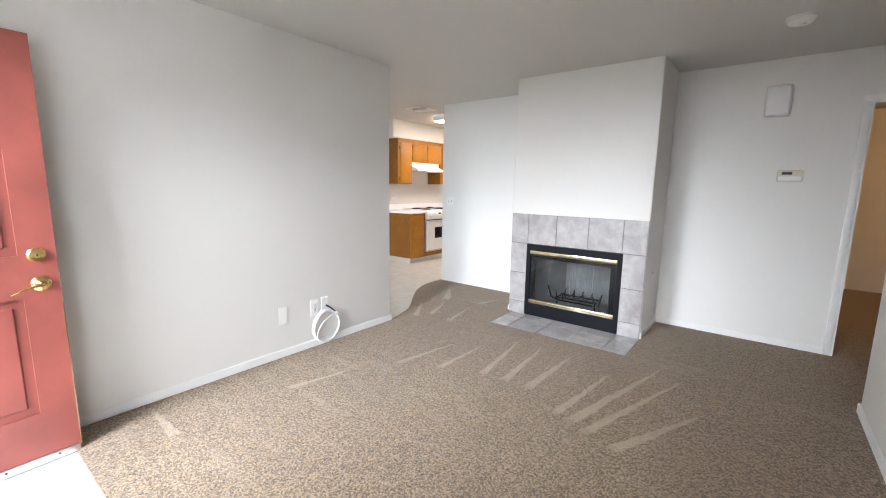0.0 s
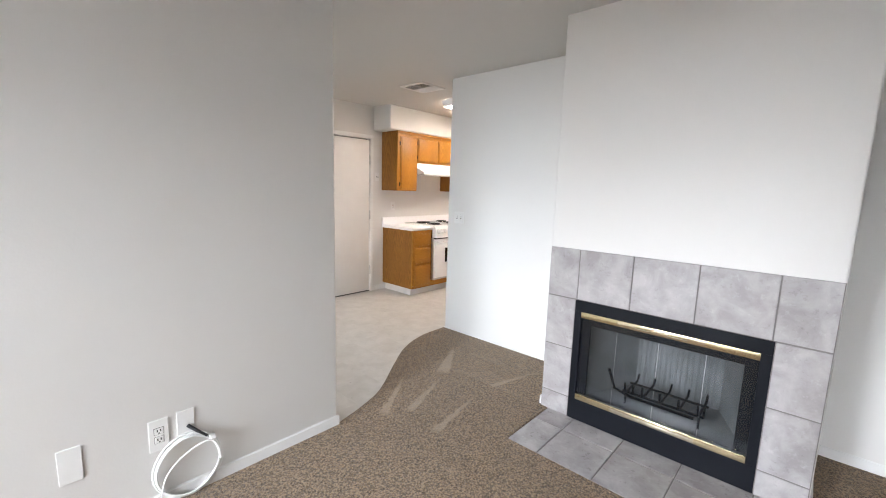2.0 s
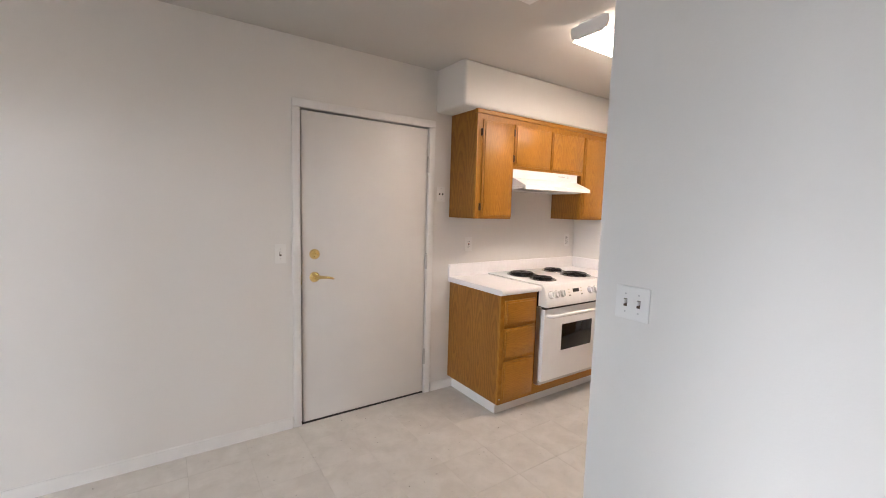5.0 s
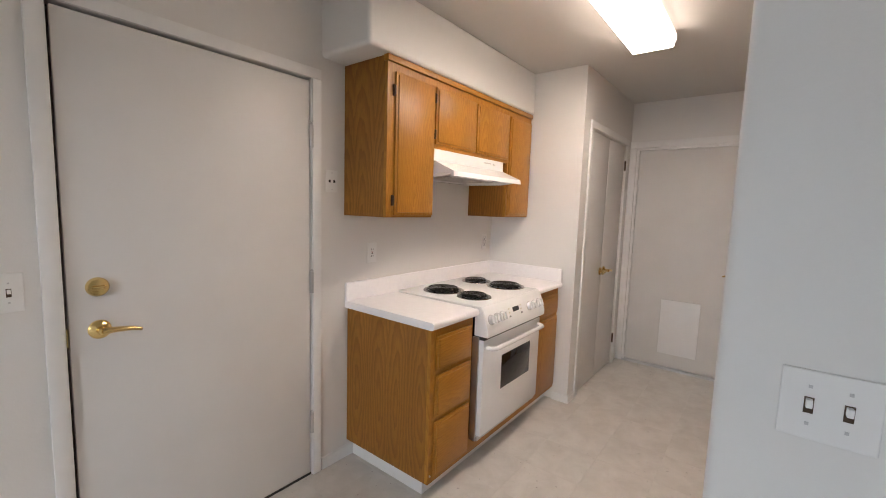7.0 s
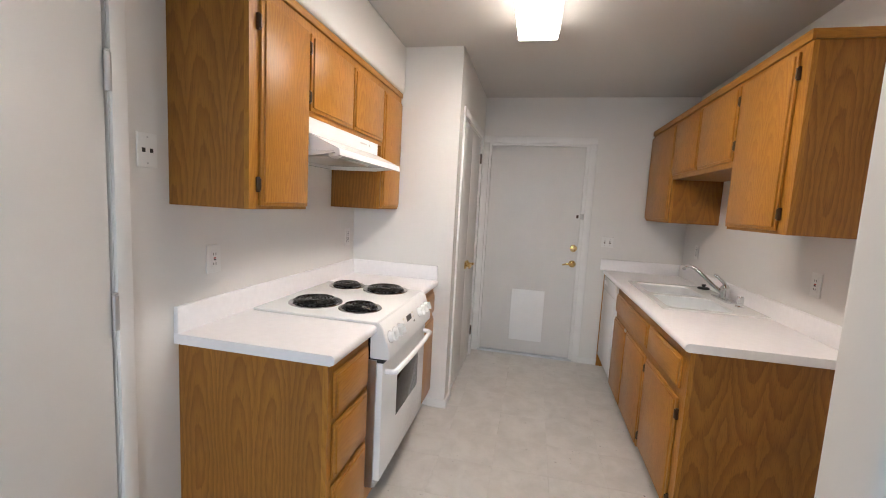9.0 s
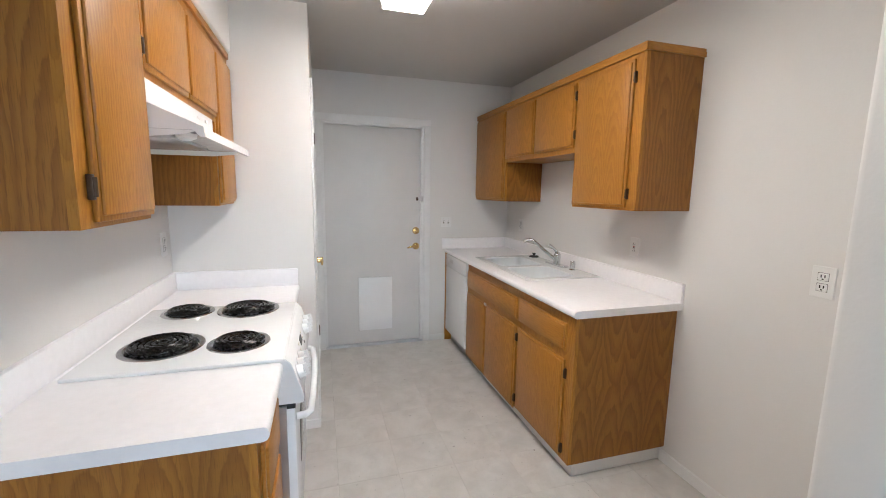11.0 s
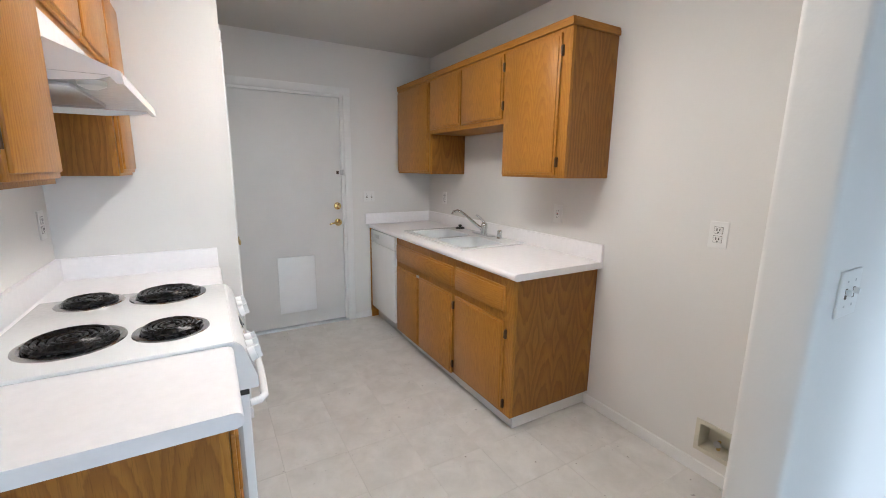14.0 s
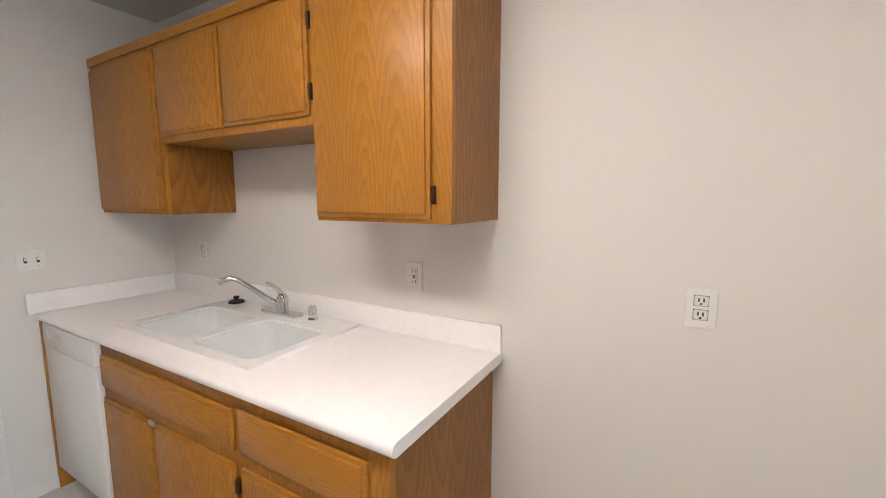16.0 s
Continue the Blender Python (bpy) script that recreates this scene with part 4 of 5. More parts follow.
for a, b in zip(HX, HX[1:]):
    for y0, y1 in ((3.642, 3.955), (3.955, YF - 0.013)):
        tile_piece(ht, (a + GAP, b - GAP, y0 + GAP, y1 - GAP, 0.006, 0.0135))

# ---- cabinets ----


def front_panel(bm, face, out, y0, y1, z0, z1, thick=0.019):
    """A door or drawer front with a routed lip, standing on a face at x."""
    a, b = sorted((face, face + out * 0.011))
    add_box(bm, a, b, y0, y1, z0, z1, bev=0.003, seg=2)
    a, b = sorted((face + out * 0.009, face + out * thick))
    add_box(bm, a, b, y0 + 0.013, y1 - 0.013, z0 + 0.013, z1 - 0.013, bev=0.005, seg=2)
    return bm


def cab_hinge(parent, face, out, y, z):
    a, b = sorted((face, face + out * 0.012))
    hg = part("hinge", boxes((a, b, y - 0.006, y + 0.006, z - 0.026, z + 0.026), bev=0.002), BRONZE, parent, "dark bronze hinge")
    part("knuckle", cyl((face + out * 0.013, y, z), "z", 0.005, 0.04, seg=10), BRONZE, hg)


def cabinet(name, label, wall_x, face, out, y0, y1, z0, z1, fronts, group, end=0, hinges=(), rail_only=False):
    """A cabinet of oak: a carcass, a face frame and its fronts. fronts: (kind, y0, y1, z0, z1)."""
    base = (wall_x, (y0 + y1) / 2, z0)
    c = thing(name, base, label, "cabinet", group)
    a, b = sorted((wall_x, face - out * 0.019))
    part("side_panel", boxes((a, b, y0, y0 + 0.016, z0, z1)), OAK_SIDE, c, smooth=False)
    part("side_panel", boxes((a, b, y1 - 0.016, y1, z0, z1)), OAK_SIDE, c, smooth=False)
    part("bottom_panel", boxes((a, b, y0 + 0.016, y1 - 0.016, z0, z0 + 0.016)), OAK_SIDE, c, smooth=False)
    if z1 > 1.0:
        part("top_panel", boxes((a, b, y0 + 0.016, y1 - 0.016, z1 - 0.016, z1)), OAK_SIDE, c, smooth=False)
    p, q = sorted((face - out * 0.019, face))
    part("face_frame", boxes((p, q, y0, y1, z0, z1)), OAK, c, smooth=False)
    for kind, u0, u1, w0, w1 in fronts:
        flat = kind == "drawer_front"
        dr = part(kind, front_panel(bmesh.new(), face + out * 0.001, out, u0, u1, w0, w1), OAK_FLAT if flat else OAK, c)
        for hk, hy, hz in hinges:
            if hk == (u0, w0):
                cab_hinge(dr, face + out * 0.001, out, hy, hz)
    return c


# wall cabinets over the stove
FU = -4.70
G = "wall cabinets over the stove"
cabinet("wall_cabinet", "tall narrow oak wall cabinet, closed", XG, FU, 1, 5.354, 5.705, 1.385, 2.157, [("door", 5.402, 5.700, 1.397, 2.09)], G, hinges=(((5.402, 1.397), 5.392, 2.00), ((5.402, 1.397), 5.392, 1.47)))
cabinet("wall_cabinet", "short oak wall cabinet above the range hood", XG, FU, 1, 5.705, 6.525, 1.766, 2.157, [("door", 5.712, 6.108, 1.787, 2.09), ("door", 6.120, 6.52, 1.787, 2.09)], G, hinges=(((5.712, 1.787), 5.706, 2.03), ((5.712, 1.787), 5.706, 1.84)))
cabinet("wall_cabinet", "narrow oak wall cabinet beside the pantry wall", XG, FU, 1, 6.525, 6.868, 1.385, 2.157, [("door", 6.540, 6.855, 1.397, 2.09)], G)
solid("cabinet_trim", boxes((XG + 0.3, FU + 0.012, 5.345, 6.868, 2.128, 2.159), bev=0.004), OAK_FLAT, "oak moulding along the wall cabinets' top", "trim", kind="structure", smooth=True)

# wall cabinets over the sink
FS = -2.79
G = "wall cabinets over the sink"
cabinet("wall_cabinet", "tall oak wall cabinet with exposed side, closed", XR, FS, -1, 6.022, 6.540, 1.388, 2.148, [("door", 6.085, 6.533, 1.402, 2.105)], G, hinges=(((6.085, 1.402), 6.077, 2.02), ((6.085, 1.402), 6.077, 1.47)))
cabinet("wall_cabinet", "short oak wall cabinet above the sink", XR, FS, -1, 6.540, 7.500, 1.705, 2.148, [("door", 6.552, 7.020, 1.735, 2.105), ("door", 7.034, 7.492, 1.735, 2.105)], G, hinges=(((6.552, 1.735), 6.546, 2.03), ((6.552, 1.735), 6.546, 1.81)))
cabinet("wall_cabinet", "oak wall cabinet in the back corner, closed", XR, FS, -1, 7.500, 8.138, 1.388, 2.148, [("door", 7.512, 8.128, 1.402, 2.105)], G)
solid("cabinet_trim", boxes((FS - 0.012, XR - 0.002, 6.014, 8.138, 2.149, 2.163), (FS - 0.011, FS, 6.014, 8.138, 2.125, 2.149), (FS, XR - 0.002, 6.010, 6.0215, 2.125, 2.149)), OAK_FLAT, "oak moulding along the wall cabinets' top", "trim", kind="structure")

# base cabinets by the stove
FB = -4.41
G = "base cabinets by the stove"
c = cabinet("base_cabinet", "oak drawer base cabinet with three drawers", XG, FB, 1, 5.382, 5.728, 0.095, 0.874, [("drawer_front", 5.414, 5.706, 0.662, 0.832), ("drawer_front", 5.414, 5.706, 0.428, 0.638), ("drawer_front", 5.414, 5.706, 0.125, 0.404)], G)
part("screw", cyl((FB + 0.002, 5.398, 0.135), "x", 0.005, 0.004, seg=8), STEEL, c)
cabinet("base_cabinet", "narrow oak base cabinet beside the pantry wall", XG, FB, 1, 6.438, 6.868, 0.095, 0.874, [("drawer_front", 6.455, 6.85, 0.69, 0.832), ("door", 6.455, 6.85, 0.125, 0.665)], G)
solid("oven_cabinet_panel", boxes((FB - 0.02, FB, 5.7285, 6.4375, 0.095, 0.185)), OAK_FLAT, "oak filler panel below the oven", "panel")
solid("toe_kick", boxes((XG + 0.013, -4.472, 5.416, 6.868, 0.0, 0.094)), TRIM, "white painted plinth under the base cabinets", "toe kick", kind="structure")

# base cabinets by the sink
FR = -3.07
G = "base cabinets by the sink"
cabinet("base_cabinet", "oak base cabinet with exposed grained side", XR, FR, -1, 6.032, 6.620, 0.085, 0.874, [("drawer_front", 6.098, 6.605, 0.675, 0.822), ("door", 6.098, 6.605, 0.10, 0.63)], G, hinges=(((6.098, 0.10), 6.089, 0.56), ((6.098, 0.10), 6.089, 0.15)))
c = cabinet("base_cabinet", "oak sink base cabinet with double doors", XR, FR, -1, 6.620, 7.552, 0.085, 0.874, [("drawer_front", 6.638, 7.535, 0.675, 0.815), ("door", 6.638, 7.125, 0.075, 0.63), ("door", 7.128, 7.535, 0.075, 0.63)], G, hinges=(((6.638, 0.075), 6.630, 0.56), ((6.638, 0.075), 6.630, 0.15)))
part("catch", boxes((FR - 0.026, FR - 0.019, 7.10, 7.135, 0.628, 0.648), bev=0.002), STEEL, c, "small steel child catch")
solid("end_panel", boxes((FR - 0.026, XR, 8.118, 8.138, 0.0, 0.874)), OAK, "thin oak panel beside the dishwasher", "panel")
solid("toe_kick", boxes((-3.03, XR - 0.002, 6.055, 7.552, 0.0, 0.084)), TRIM, "grey-white plinth under the sink cabinets", "toe kick", kind="structure")


# worktops
def rounded_top(name, xw, xe, y0, y1, z0, z1, label, holes=()):
    """A worktop from the wall at xw to its rounded edge at xe, left out over the given y ranges (y0, y1, x0, x1)."""
    s = 1 if xe > xw else -1
    prof = [(xw, z0), (xe - s * 0.016, z0), (xe - s * 0.005, z0 + 0.004), (xe, z0 + 0.013), (xe, z1 - 0.014), (xe - s * 0.004, z1 - 0.005), (xe - s * 0.013, z1), (xw, z1)]
    ys = [y0]
    for h0, h1, x0, x1 in holes:
        ys += [h0, h1]
    ys.append(y1)
    pieces = [(ys[i], ys[i + 1]) for i in range(0, len(ys), 2)]
    rows = [(prof, a, b) for a, b in pieces if b - a > 0.001]
    for h0, h1, x0, x1 in holes:
        front = [(x0 if abs(p[0] - xw) < 1e-6 else p[0], p[1]) for p in prof]
        if x0 is not None:
            rows.append((front, h0, h1))
        if x1 is not None:
            rows.append(([(xw, z0), (x1, z0), (x1, z1), (xw, z1)], h0, h1))
    for pr, a, b in rows:
        part("slab", prism(pr, "y", a, b), LAMINATE, name)


ZT, ZU = 0.913, 0.875
w1 = thing("worktop", (-4.7, 6.1, ZU), "white laminate worktop round the stove", "countertop")
rounded_top(w1, XG, -4.378, 5.362, 6.868, ZU, ZT, "", holes=((5.742, 6.432, None, -4.962),))
part("backsplash", boxes((XG, XG + 0.02, 5.362, 6.868, ZT, 1.013), bev=0.003), LAMINATE, w1)
part("end_splash", boxes((XG + 0.02, -4.385, 6.848, 6.868, ZT, 1.013), bev=0.003), LAMINATE, w1)
w2 = thing("worktop", (-2.8, 7.0, ZU), "white laminate worktop with a cut-out sink", "countertop")
rounded_top(w2, XR, -3.106, 5.998, 8.138, ZU, ZT, "", holes=((6.672, 7.528, -2.992, -2.612),))
part("backsplash", boxes((XR - 0.02, XR, 5.998, 8.138, ZT, 1.013), bev=0.003), LAMINATE, w2)
part("end_splash", boxes((-3.135, XR - 0.02, 8.118, 8.138, ZT, 1.013), bev=0.003), LAMINATE, w2)

# ---- sink ----
sk = thing("kitchen_sink", (-2.75, 7.1, 0.74), "white enamelled double-bowl kitchen sink", "sink")


def rrect(x0, x1, y0, y1, r, n=6):
    out = []
    for cx, cy, a0 in ((x1 - r, y1 - r, 0), (x0 + r, y1 - r, 90), (x0 + r, y0 + r, 180), (x1 - r, y0 + r, 270)):
        for k in range(n + 1):
            a = radians(a0 + 90 * k / n)
            out.append((cx + r * math.cos(a), cy + r * math.sin(a)))
    return out


def loft(loops):
    bm = bmesh.new()
    rings = [[bm.verts.new((x, y, z)) for x, y in pts] for pts, z in loops]
    for A, B in zip(rings, rings[1:]):
        for i in range(len(A)):
            bm.faces.new((A[i], A[(i + 1) % len(A)], B[(i + 1) % len(A)], B[i]))
    return bm, rings


BOWLS = ((6.690, 7.050), (7.115, 7.482))
bx0, bx1 = -2.968, -2.628
for y0, y1 in BOWLS:
    loops = [(rrect(bx0 - 0.012, bx1 + 0.012, y0 - 0.012, y1 + 0.012, 0.055), ZT + 0.0095), (rrect(bx0, bx1, y0, y1, 0.05), ZT + 0.001), (rrect(bx0 + 0.012, bx1 - 0.012, y0 + 0.012, y1 - 0.012, 0.05), 0.80),
             (rrect(bx0 + 0.03, bx1 - 0.03, y0 + 0.03, y1 - 0.03, 0.045), 0.765), (rrect(bx0 + 0.06, bx1 - 0.06, y0 + 0.06, y1 - 0.06, 0.03), 0.758)]
    bm, rings = loft(loops)
    bm.faces.new(rings[-1])
    bmesh.ops.recalc_face_normals(bm, faces=bm.faces)
    bowl = part("bowl", bm, BOWL_SHADE, sk)
    part("drain", lathe([(0.042, 0.0), (0.042, 0.004), (0.03, 0.006), (0.01, 0.003)], ((bx0 + bx1) / 2, (y0 + y1) / 2, 0.757), "z", 24), STEEL, bowl, "steel drain ring")
# rim: a rounded sheet with two bowl openings, made of strips
rim = bmesh.new()
outer = (-3.012, -2.478, 6.640, 7.548)
zt = ZT + 0.010
for row in ((outer[0], bx0 - 0.006, outer[2], outer[3]), (bx1 + 0.006, outer[1], outer[2], outer[3]), (bx0 - 0.006, bx1 + 0.006, outer[2], BOWLS[0][0] - 0.006),
            (bx0 - 0.006, bx1 + 0.006, BOWLS[0][1] + 0.006, BOWLS[1][0] - 0.006), (bx0 - 0.006, bx1 + 0.006, BOWLS[1][1] + 0.006, outer[3])):
    add_box(rim, *row, ZT + 0.0005, zt)
for y0, y1 in BOWLS:
    for cx, sx in ((bx0 - 0.006, 1), (bx1 + 0.006, -1)):
        for cy, sy in ((y0 - 0.006, 1), (y1 + 0.006, -1)):
            r = 0.052
            arc = [(cx + sx * (r - r * math.cos(radians(a))), cy + sy * (r - r * math.sin(radians(a)))) for a in range(0, 91, 15)]
            pts = [(cx, cy)] + arc
            top = [rim.verts.new((x, y, zt - 0.0004)) for x, y in pts]
            low = [rim.verts.new((x, y, ZT + 0.0005)) for x, y in pts]
            rim.faces.new(top)
            for i in range(len(pts)):
                rim.faces.new((top[i], low[i], low[(i + 1) % len(pts)], top[(i + 1) % len(pts)]))
bmesh.ops.recalc_face_normals(rim, faces=rim.faces)
part("rim", rim, ENAMEL, sk, smooth=False)

ZS = ZT + 0.010
fc = thing("kitchen_faucet", (-2.545, 7.06, ZS), "chrome single-lever kitchen faucet on the sink", "faucet")
bm = prism(rrect(-2.575, -2.515, 6.935, 7.195, 0.028), "z", ZS, ZS + 0.014, 0.003)
part("base_plate", bm, CHROME, fc)
part("body", lathe([(0.026, 0.012), (0.024, 0.05), (0.027, 0.06), (0.025, 0.085), (0.015, 0.10), (0.004, 0.104)], (-2.545, 7.055, ZS)), CHROME, fc)
part("spout", tube([(-2.555, 7.06, ZS + 0.045), (-2.60, 7.09, ZS + 0.085), (-2.655, 7.135, ZS + 0.145), (-2.69, 7.165, ZS + 0.178), (-2.715, 7.186, ZS + 0.187), (-2.738, 7.203, ZS + 0.178), (-2.745, 7.209, ZS + 0.160)], [0.013, 0.0125, 0.012, 0.0115, 0.011, 0.011, 0.011], 12), CHROME, fc)
part("lever", tube([(-2.545, 7.055, ZS + 0.098), (-2.562, 7.065, ZS + 0.122), (-2.59, 7.074, ZS + 0.148), (-2.607, 7.08, ZS + 0.158)], [0.012, 0.010, 0.009, 0.008], 12), CHROME, fc)
sp = thing("side_sprayer", (-2.535, 6.868, ZS), "short chrome side sprayer beside the faucet", "sprayer")
part("collar", lathe([(0.024, 0), (0.024, 0.005), (0.018, 0.01)], (-2.535, 6.868, ZS)), CHROME, sp)
part("head", lathe([(0.016, 0.008), (0.018, 0.02), (0.018, 0.058), (0.015, 0.064), (0.004, 0.065)], (-2.535, 6.868, ZS)), CHROME, sp)
st = thing("sink_stopper", (-2.52, 7.447, ZS), "black rubber sink stopper on the sink rim", "stopper")
part("disc", lathe([(0.038, 0), (0.040, 0.006), (0.034, 0.012), (0.012, 0.015)], (-2.52, 7.447, ZS)), RUBBER, st)
part("knob", lathe([(0.011, 0.012), (0.009, 0.02), (0.016, 0.027), (0.013, 0.034), (0.003, 0.035)], (-2.52, 7.447, ZS)), RUBBER, st)

# ---- dishwasher ----
dw = thing("dishwasher", (-2.76, 7.83, 0.0), "white built-in dishwasher with a plain front", "dishwasher")
part("door", boxes((-3.092, -3.05, 7.557, 8.114, 0.115, 0.75), bev=0.004), ENAMEL, dw)
part("control_panel", boxes((-3.094, -3.05, 7.557, 8.114, 0.753, 0.868), bev=0.005), ENAMEL, dw)
part("handle_recess", boxes((-3.0955, -3.09, 7.90, 8.06, 0.80, 0.835), bev=0.002), STEEL, dw, "grey handle recess")
part("kick_plate", boxes((-3.03, -3.01, 7.557, 8.114, 0.0, 0.112)), STEEL, dw)
part("tub", boxes((-3.048, -2.50, 7.557, 8.114, 0.115, 0.868)), PLASTIC, dw, smooth=False)

# ---- range ----
rg = thing("range", (-4.66, 6.087, 0.1), "white drop-in electric range with coil burners", "stove")
RY0, RY1 = 5.736, 6.436
part("cooktop", boxes((-4.975, -4.376, RY0, RY1, ZT + 0.0005, ZT + 0.014), bev=0.005), ENAMEL, rg)
part("oven_box", boxes((-4.95, -4.405, RY0 + 0.008, RY1 - 0.008, 0.19, ZT)), BLACK, rg, smooth=False)
panel = [(-4.405, 0.924), (-4.372, 0.924), (-4.352, 0.905), (-4.318, 0.80), (-4.318, 0.765), (-4.405, 0.765)]
cp = part("control_panel", prism(panel, "y", RY0 + 0.002, RY1 - 0.002, 0.003), ENAMEL, rg)
nx, nz = 0.951, 0.308


def on_panel(s):
    """A place on the sloping panel, s from its top."""
    return -4.352 + 0.034 * s, 0.905 - 0.105 * s


kx, kz = on_panel(0.5)
for y in (5.79, 5.85, 5.91, 6.235, 6.30, 6.365):
    bm = bmesh.new()
    turn = Matrix.Translation((kx + nx * 0.012, y, kz + nz * 0.012)) @ Matrix.Rotation(math.atan2(nx, nz), 4, "Y")
    bmesh.ops.create_cone(bm, cap_ends=True, segments=20, radius1=0.025, radius2=0.021, depth=0.02, matrix=turn)
    kn = part("knob", bm, ENAMEL, rg)
    b3 = bmesh.new()
    bmesh.ops.create_cone(b3, cap_ends=True, segments=24, radius1=0.0285, radius2=0.0285, depth=0.002, matrix=Matrix.Translation((kx + nx * 0.0015, y, kz + nz * 0.0015)) @ Matrix.Rotation(math.atan2(nx, nz), 4, "Y"))
    part("dial_ring", b3, STEEL, kn, "grey printed dial ring")
    b2 = bmesh.new()
    bmesh.ops.create_cube(b2, size=1.0, matrix=Matrix.Translation((kx + nx * 0.027, y, kz + nz * 0.027)) @ Matrix.Rotation(math.atan2(nx, nz), 4, "Y") @ Matrix.Diagonal((0.04, 0.009, 0.016, 1)))
    part("grip", b2, ENAMEL, kn)


def panel_slab(s, y0, y1, hgt, mat, name, parent, d=0.002):
    x, z = on_panel(s)
    b = bmesh.new()
    bmesh.ops.create_cube(b, size=1.0, matrix=Matrix.Translation((x + nx * d / 2, (y0 + y1) / 2, z + nz * d / 2)) @ Matrix.Rotation(math.atan2(nx, nz), 4, "Y") @ Matrix.Diagonal((hgt, y1 - y0, d, 1)))
    return part(name, b, mat, parent, smooth=False)


panel_slab(0.38, 6.035, 6.105, 0.026, SLOT, "clock_display", cp)
for y in (5.985, 6.125):
    for s in (0.28, 0.48, 0.68):
        panel_slab(s, y, y + 0.014, 0.008, BEIGE if s < 0.5 else SLOT, "button", cp)
part("vent_gap", boxes((-4.40, -4.345, RY0 + 0.01, RY1 - 0.01, 0.745, 0.765)), SLOT, rg, smooth=False)
part("side_trim", boxes((-4.41, -4.372, RY0 - 0.004, RY0 + 0.004, 0.178, 0.76)), STEEL, rg, smooth=False)
od = part("oven_door", boxes((-4.402, -4.345, RY0 + 0.008, RY1 - 0.004, 0.205, 0.744), bev=0.006), ENAMEL, rg)
part("oven_window", boxes((-4.3455, -4.3435, 5.942, 6.298, 0.415, 0.615), bev=0.0006), OVEN_GLASS, od, "dark oven window")
hz = 0.70
part("handle", tube([(-4.345, 5.775, hz), (-4.315, 5.78, hz), (-4.300, 5.80, hz), (-4.292, 5.95, hz + 0.004), (-4.290, 6.09, hz + 0.005), (-4.292, 6.23, hz + 0.004), (-4.300, 6.375, hz), (-4.315, 6.395, hz), (-4.345, 6.40, hz)], 0.0125, 12), ENAMEL, od, "white bar handle")
part("bottom_trim", boxes((-4.41, -4.362, RY0 + 0.002, RY1 - 0.002, 0.178, 0.202), bev=0.003), STEEL, rg, "steel trim under the oven door")
ZB = ZT + 0.014
for x, y, r in ((-4.778, 5.941, 0.108), (-4.537, 5.924, 0.083), (-4.814, 6.36, 0.083), (-4.570, 6.35, 0.108)):
    bn = part("drip_pan", lathe([(r + 0.020, 0.0), (r + 0.018, 0.004), (r + 0.006, 0.005), (r, 0.001), (r * 0.5, 0.0005)], (x, y, ZB), "z", 40), PAN, rg, "chrome drip pan")
    pts = []
    turns = 5 if r > 0.1 else 4
    n = turns * 30
    for i in range(n + 1):
        f = i / n
        a = 2 * math.pi * turns * f
        rr = 0.018 + (r - 0.022) * f
        pts.append((x + rr * math.cos(a), y + rr * math.sin(a), ZB + 0.013))
    part("coil", tube(pts, 0.0068, 6), COIL, bn, "black spiral burner coil")
    part("coil_hub", lathe([(0.014, 0.006), (0.014, 0.014), (0.004, 0.015)], (x, y, ZB), "z", 16), COIL, bn)
    part("pan_floor", cyl((x, y, ZB + 0.003), "z", r - 0.002, 0.002, seg=32), COIL, bn)

# ---- range hood ----
hd = thing("range_hood", (-4.8, 6.06, 1.605), "white under-cabinet range hood with sloping front", "range hood")
Y0, Y1 = 5.707, 6.462
prof = [(XG, 1.764), (-4.695, 1.764), (-4.695, 1.70), (-4.556, 1.64), (-4.552, 1.612), (-4.566, 1.612), (-4.58, 1.630), (-4.995, 1.630), (-4.995, 1.612), (XG, 1.612)]
part("canopy", prism(prof, "y", Y0, Y1), ENAMEL, hd, smooth=False)
for y in (Y0, Y1 - 0.004):
    part("side_skirt", prism([(XG, 1.629), (XG, 1.607), (-4.70, 1.607), (-4.60, 1.618), (-4.57, 1.629)], "y", y, y + 0.004), ENAMEL, hd, smooth=False)
part("filter", boxes((-4.95, -4.68, 5.86, 6.30, 1.619, 1.629), bev=0.002), STEEL, hd, "grey mesh grease filter")
part("hood_lamp", lathe([(0.03, 0.0), (0.028, -0.012), (0.012, -0.02), (0.003, -0.021)], (-4.63, 5.82, 1.63)), PLASTIC, hd, "unlit white bulb")
part("vent_slots", boxes((-4.6945, -4.6935, 6.22, 6.30, 1.735, 1.742)), STEEL, hd, smooth=False)
part("switch", boxes((-4.6945, -4.690, 6.33, 6.36, 1.732, 1.744), bev=0.001), PLASTIC, hd)

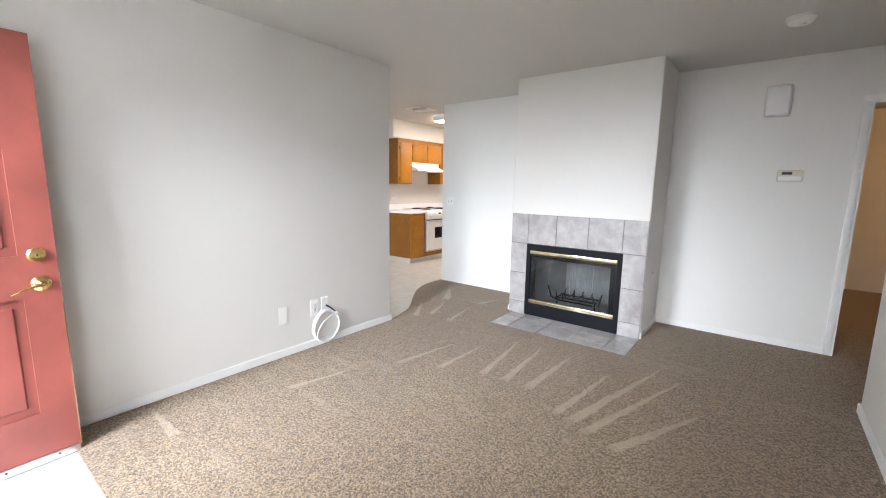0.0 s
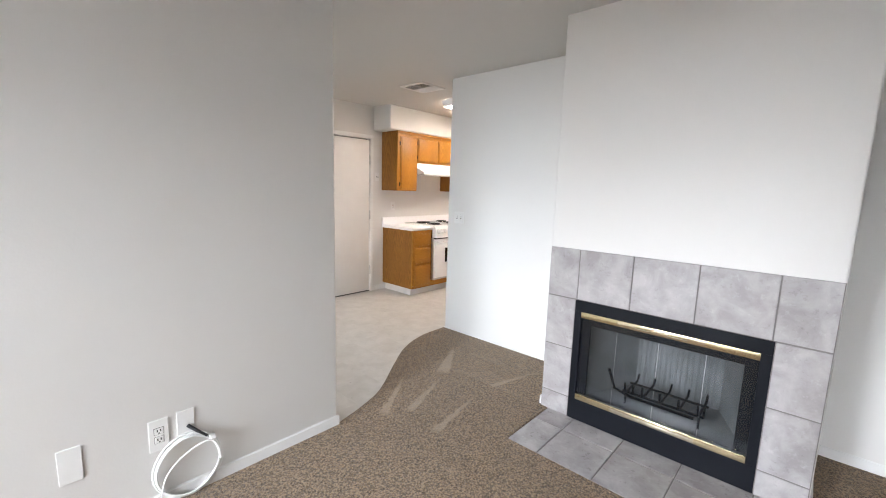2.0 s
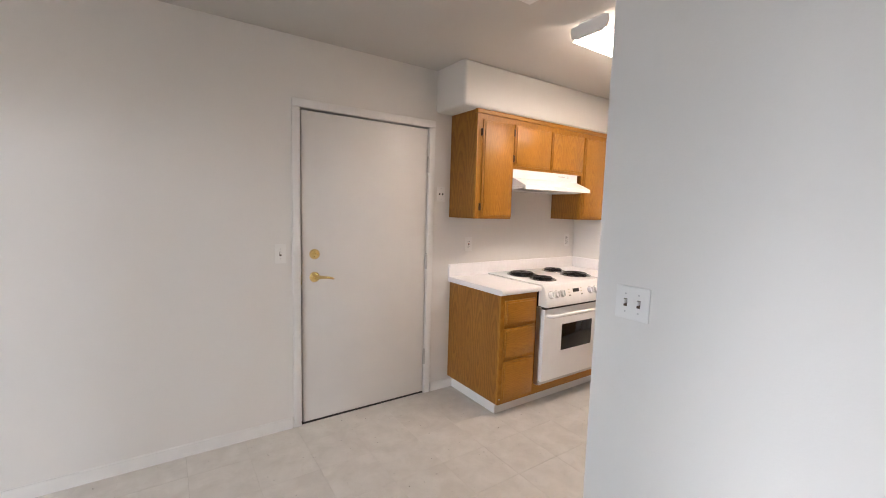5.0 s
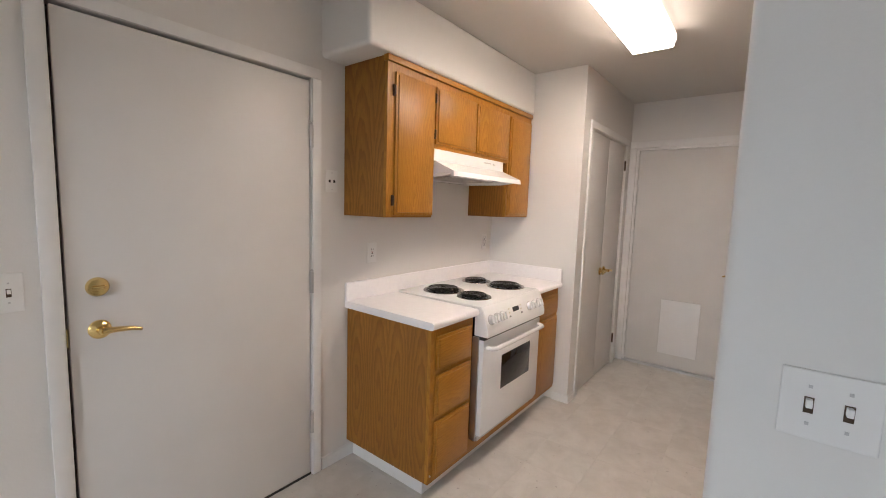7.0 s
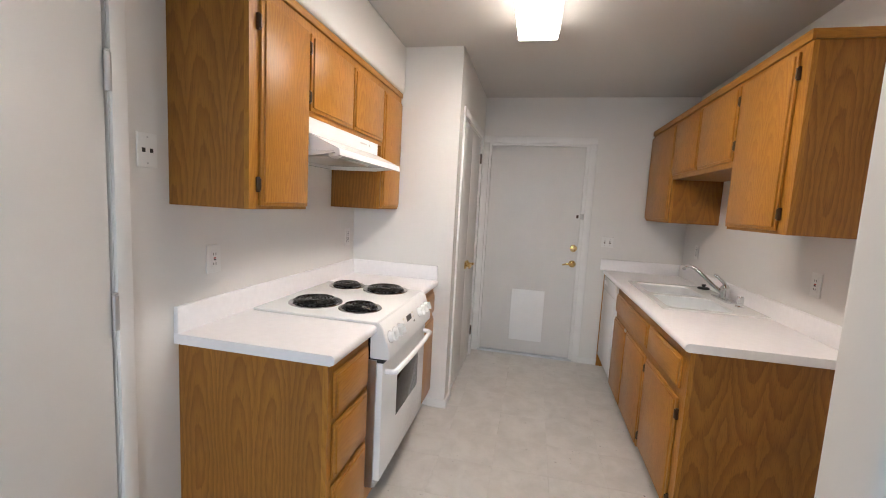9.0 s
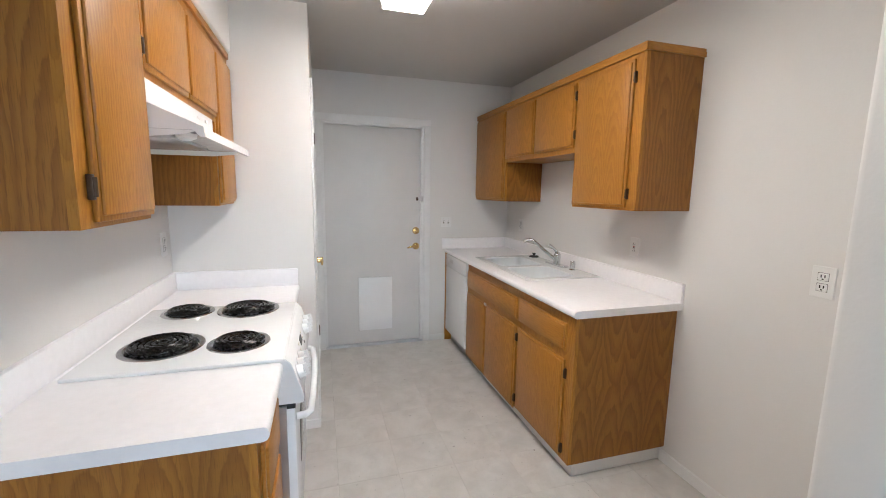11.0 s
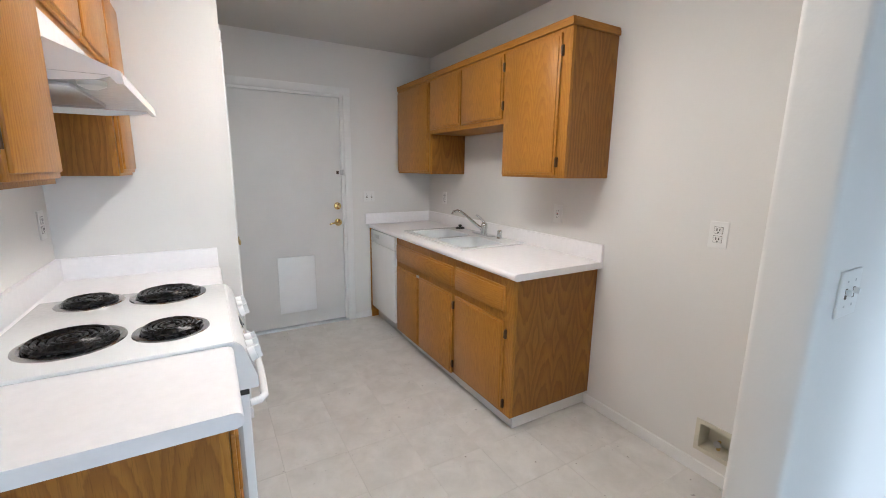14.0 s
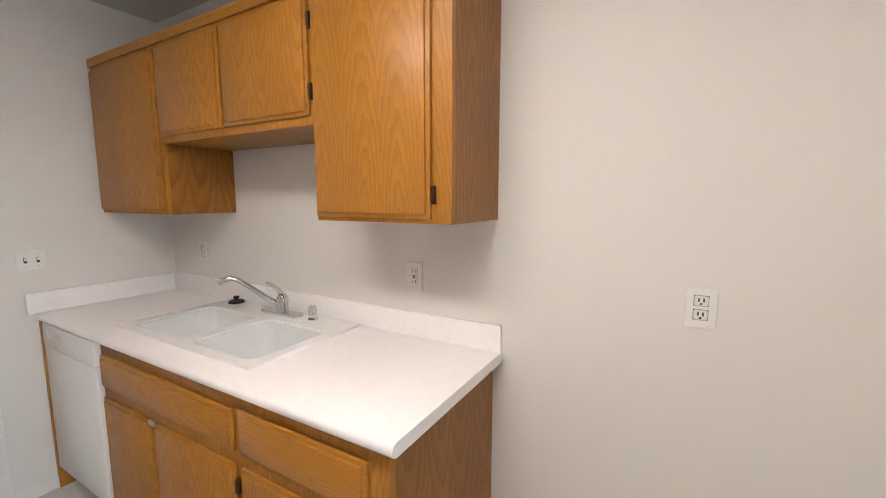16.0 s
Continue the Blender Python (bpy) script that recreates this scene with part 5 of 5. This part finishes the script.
# ---- water supply box in the wall ----
bx = thing("water_supply_box", (XR, 5.29, 0.195), "beige recessed water supply box low on the wall", "supply box")
part("flange", boxes((XR - 0.006, XR, 5.195, 5.215, 0.115, 0.275), (XR - 0.006, XR, 5.365, 5.385, 0.115, 0.275), (XR - 0.006, XR, 5.215, 5.365, 0.115, 0.135), (XR - 0.006, XR, 5.215, 5.365, 0.255, 0.275)), BEIGE, bx, smooth=False)
part("recess", boxes((XR, XR + 0.095, 5.207, 5.213, 0.127, 0.263), (XR, XR + 0.095, 5.367, 5.373, 0.127, 0.263), (XR, XR + 0.095, 5.213, 5.367, 0.127, 0.133), (XR, XR + 0.095, 5.213, 5.367, 0.257, 0.263), (XR + 0.09, XR + 0.097, 5.213, 5.367, 0.133, 0.257)), BEIGE, bx, smooth=False)
vl = part("valve", tube([(XR + 0.05, 5.30, 0.134), (XR + 0.05, 5.30, 0.18)], 0.008, 10), BRASS, bx, "brass stop valve")
part("valve_wheel", lathe([(0.006, 0), (0.016, -0.004), (0.016, -0.01), (0.004, -0.012)], (XR + 0.04, 5.30, 0.17), "x", 16), STEEL, vl)


# ---- vinyl floor tiles, each a piece of its own ----
vinyl = thing("vinyl_tiles", (-3.74, 5.0, 0.0), "pale beige vinyl floor tiles with faint joints", "floor", kind="structure")
S = 0.305
tm = boxes((-S / 2 + 0.0004, S / 2 - 0.0004, -S / 2 + 0.0004, S / 2 - 0.0004, -0.0028, 0.0), bev=0.00015, seg=1)
tile_mesh = bpy.data.meshes.new("floor_tile")
tm.to_mesh(tile_mesh)
tm.free()
tile_mesh.materials.append(VINYL)
rng = random.Random(11)
origin = Vector((-3.74, 5.0, 0.0))
ny = int((YB - YD) / S) + 1
for i in range(9):
    for j in range(ny):
        cx, cy = XG + S * (i + 0.5) - 0.09, YB - S * (j + 0.5)
        if cx - S / 2 < XW + 0.3 and cy - S / 2 > YD - 0.2:
            if cx + S / 2 > XW and cy < 3.03:
                continue
            ob = new("tile", tile_mesh)
            ob.parent = vinyl
            ob.location = Vector((cx, cy, rng.uniform(-0.0002, 0.0002))) - origin
            ob.rotation_euler = (rng.uniform(-0.0004, 0.0004), rng.uniform(-0.0004, 0.0004), rng.choice((0, 1, 2, 3)) * math.pi / 2 + rng.uniform(-0.0012, 0.0012))
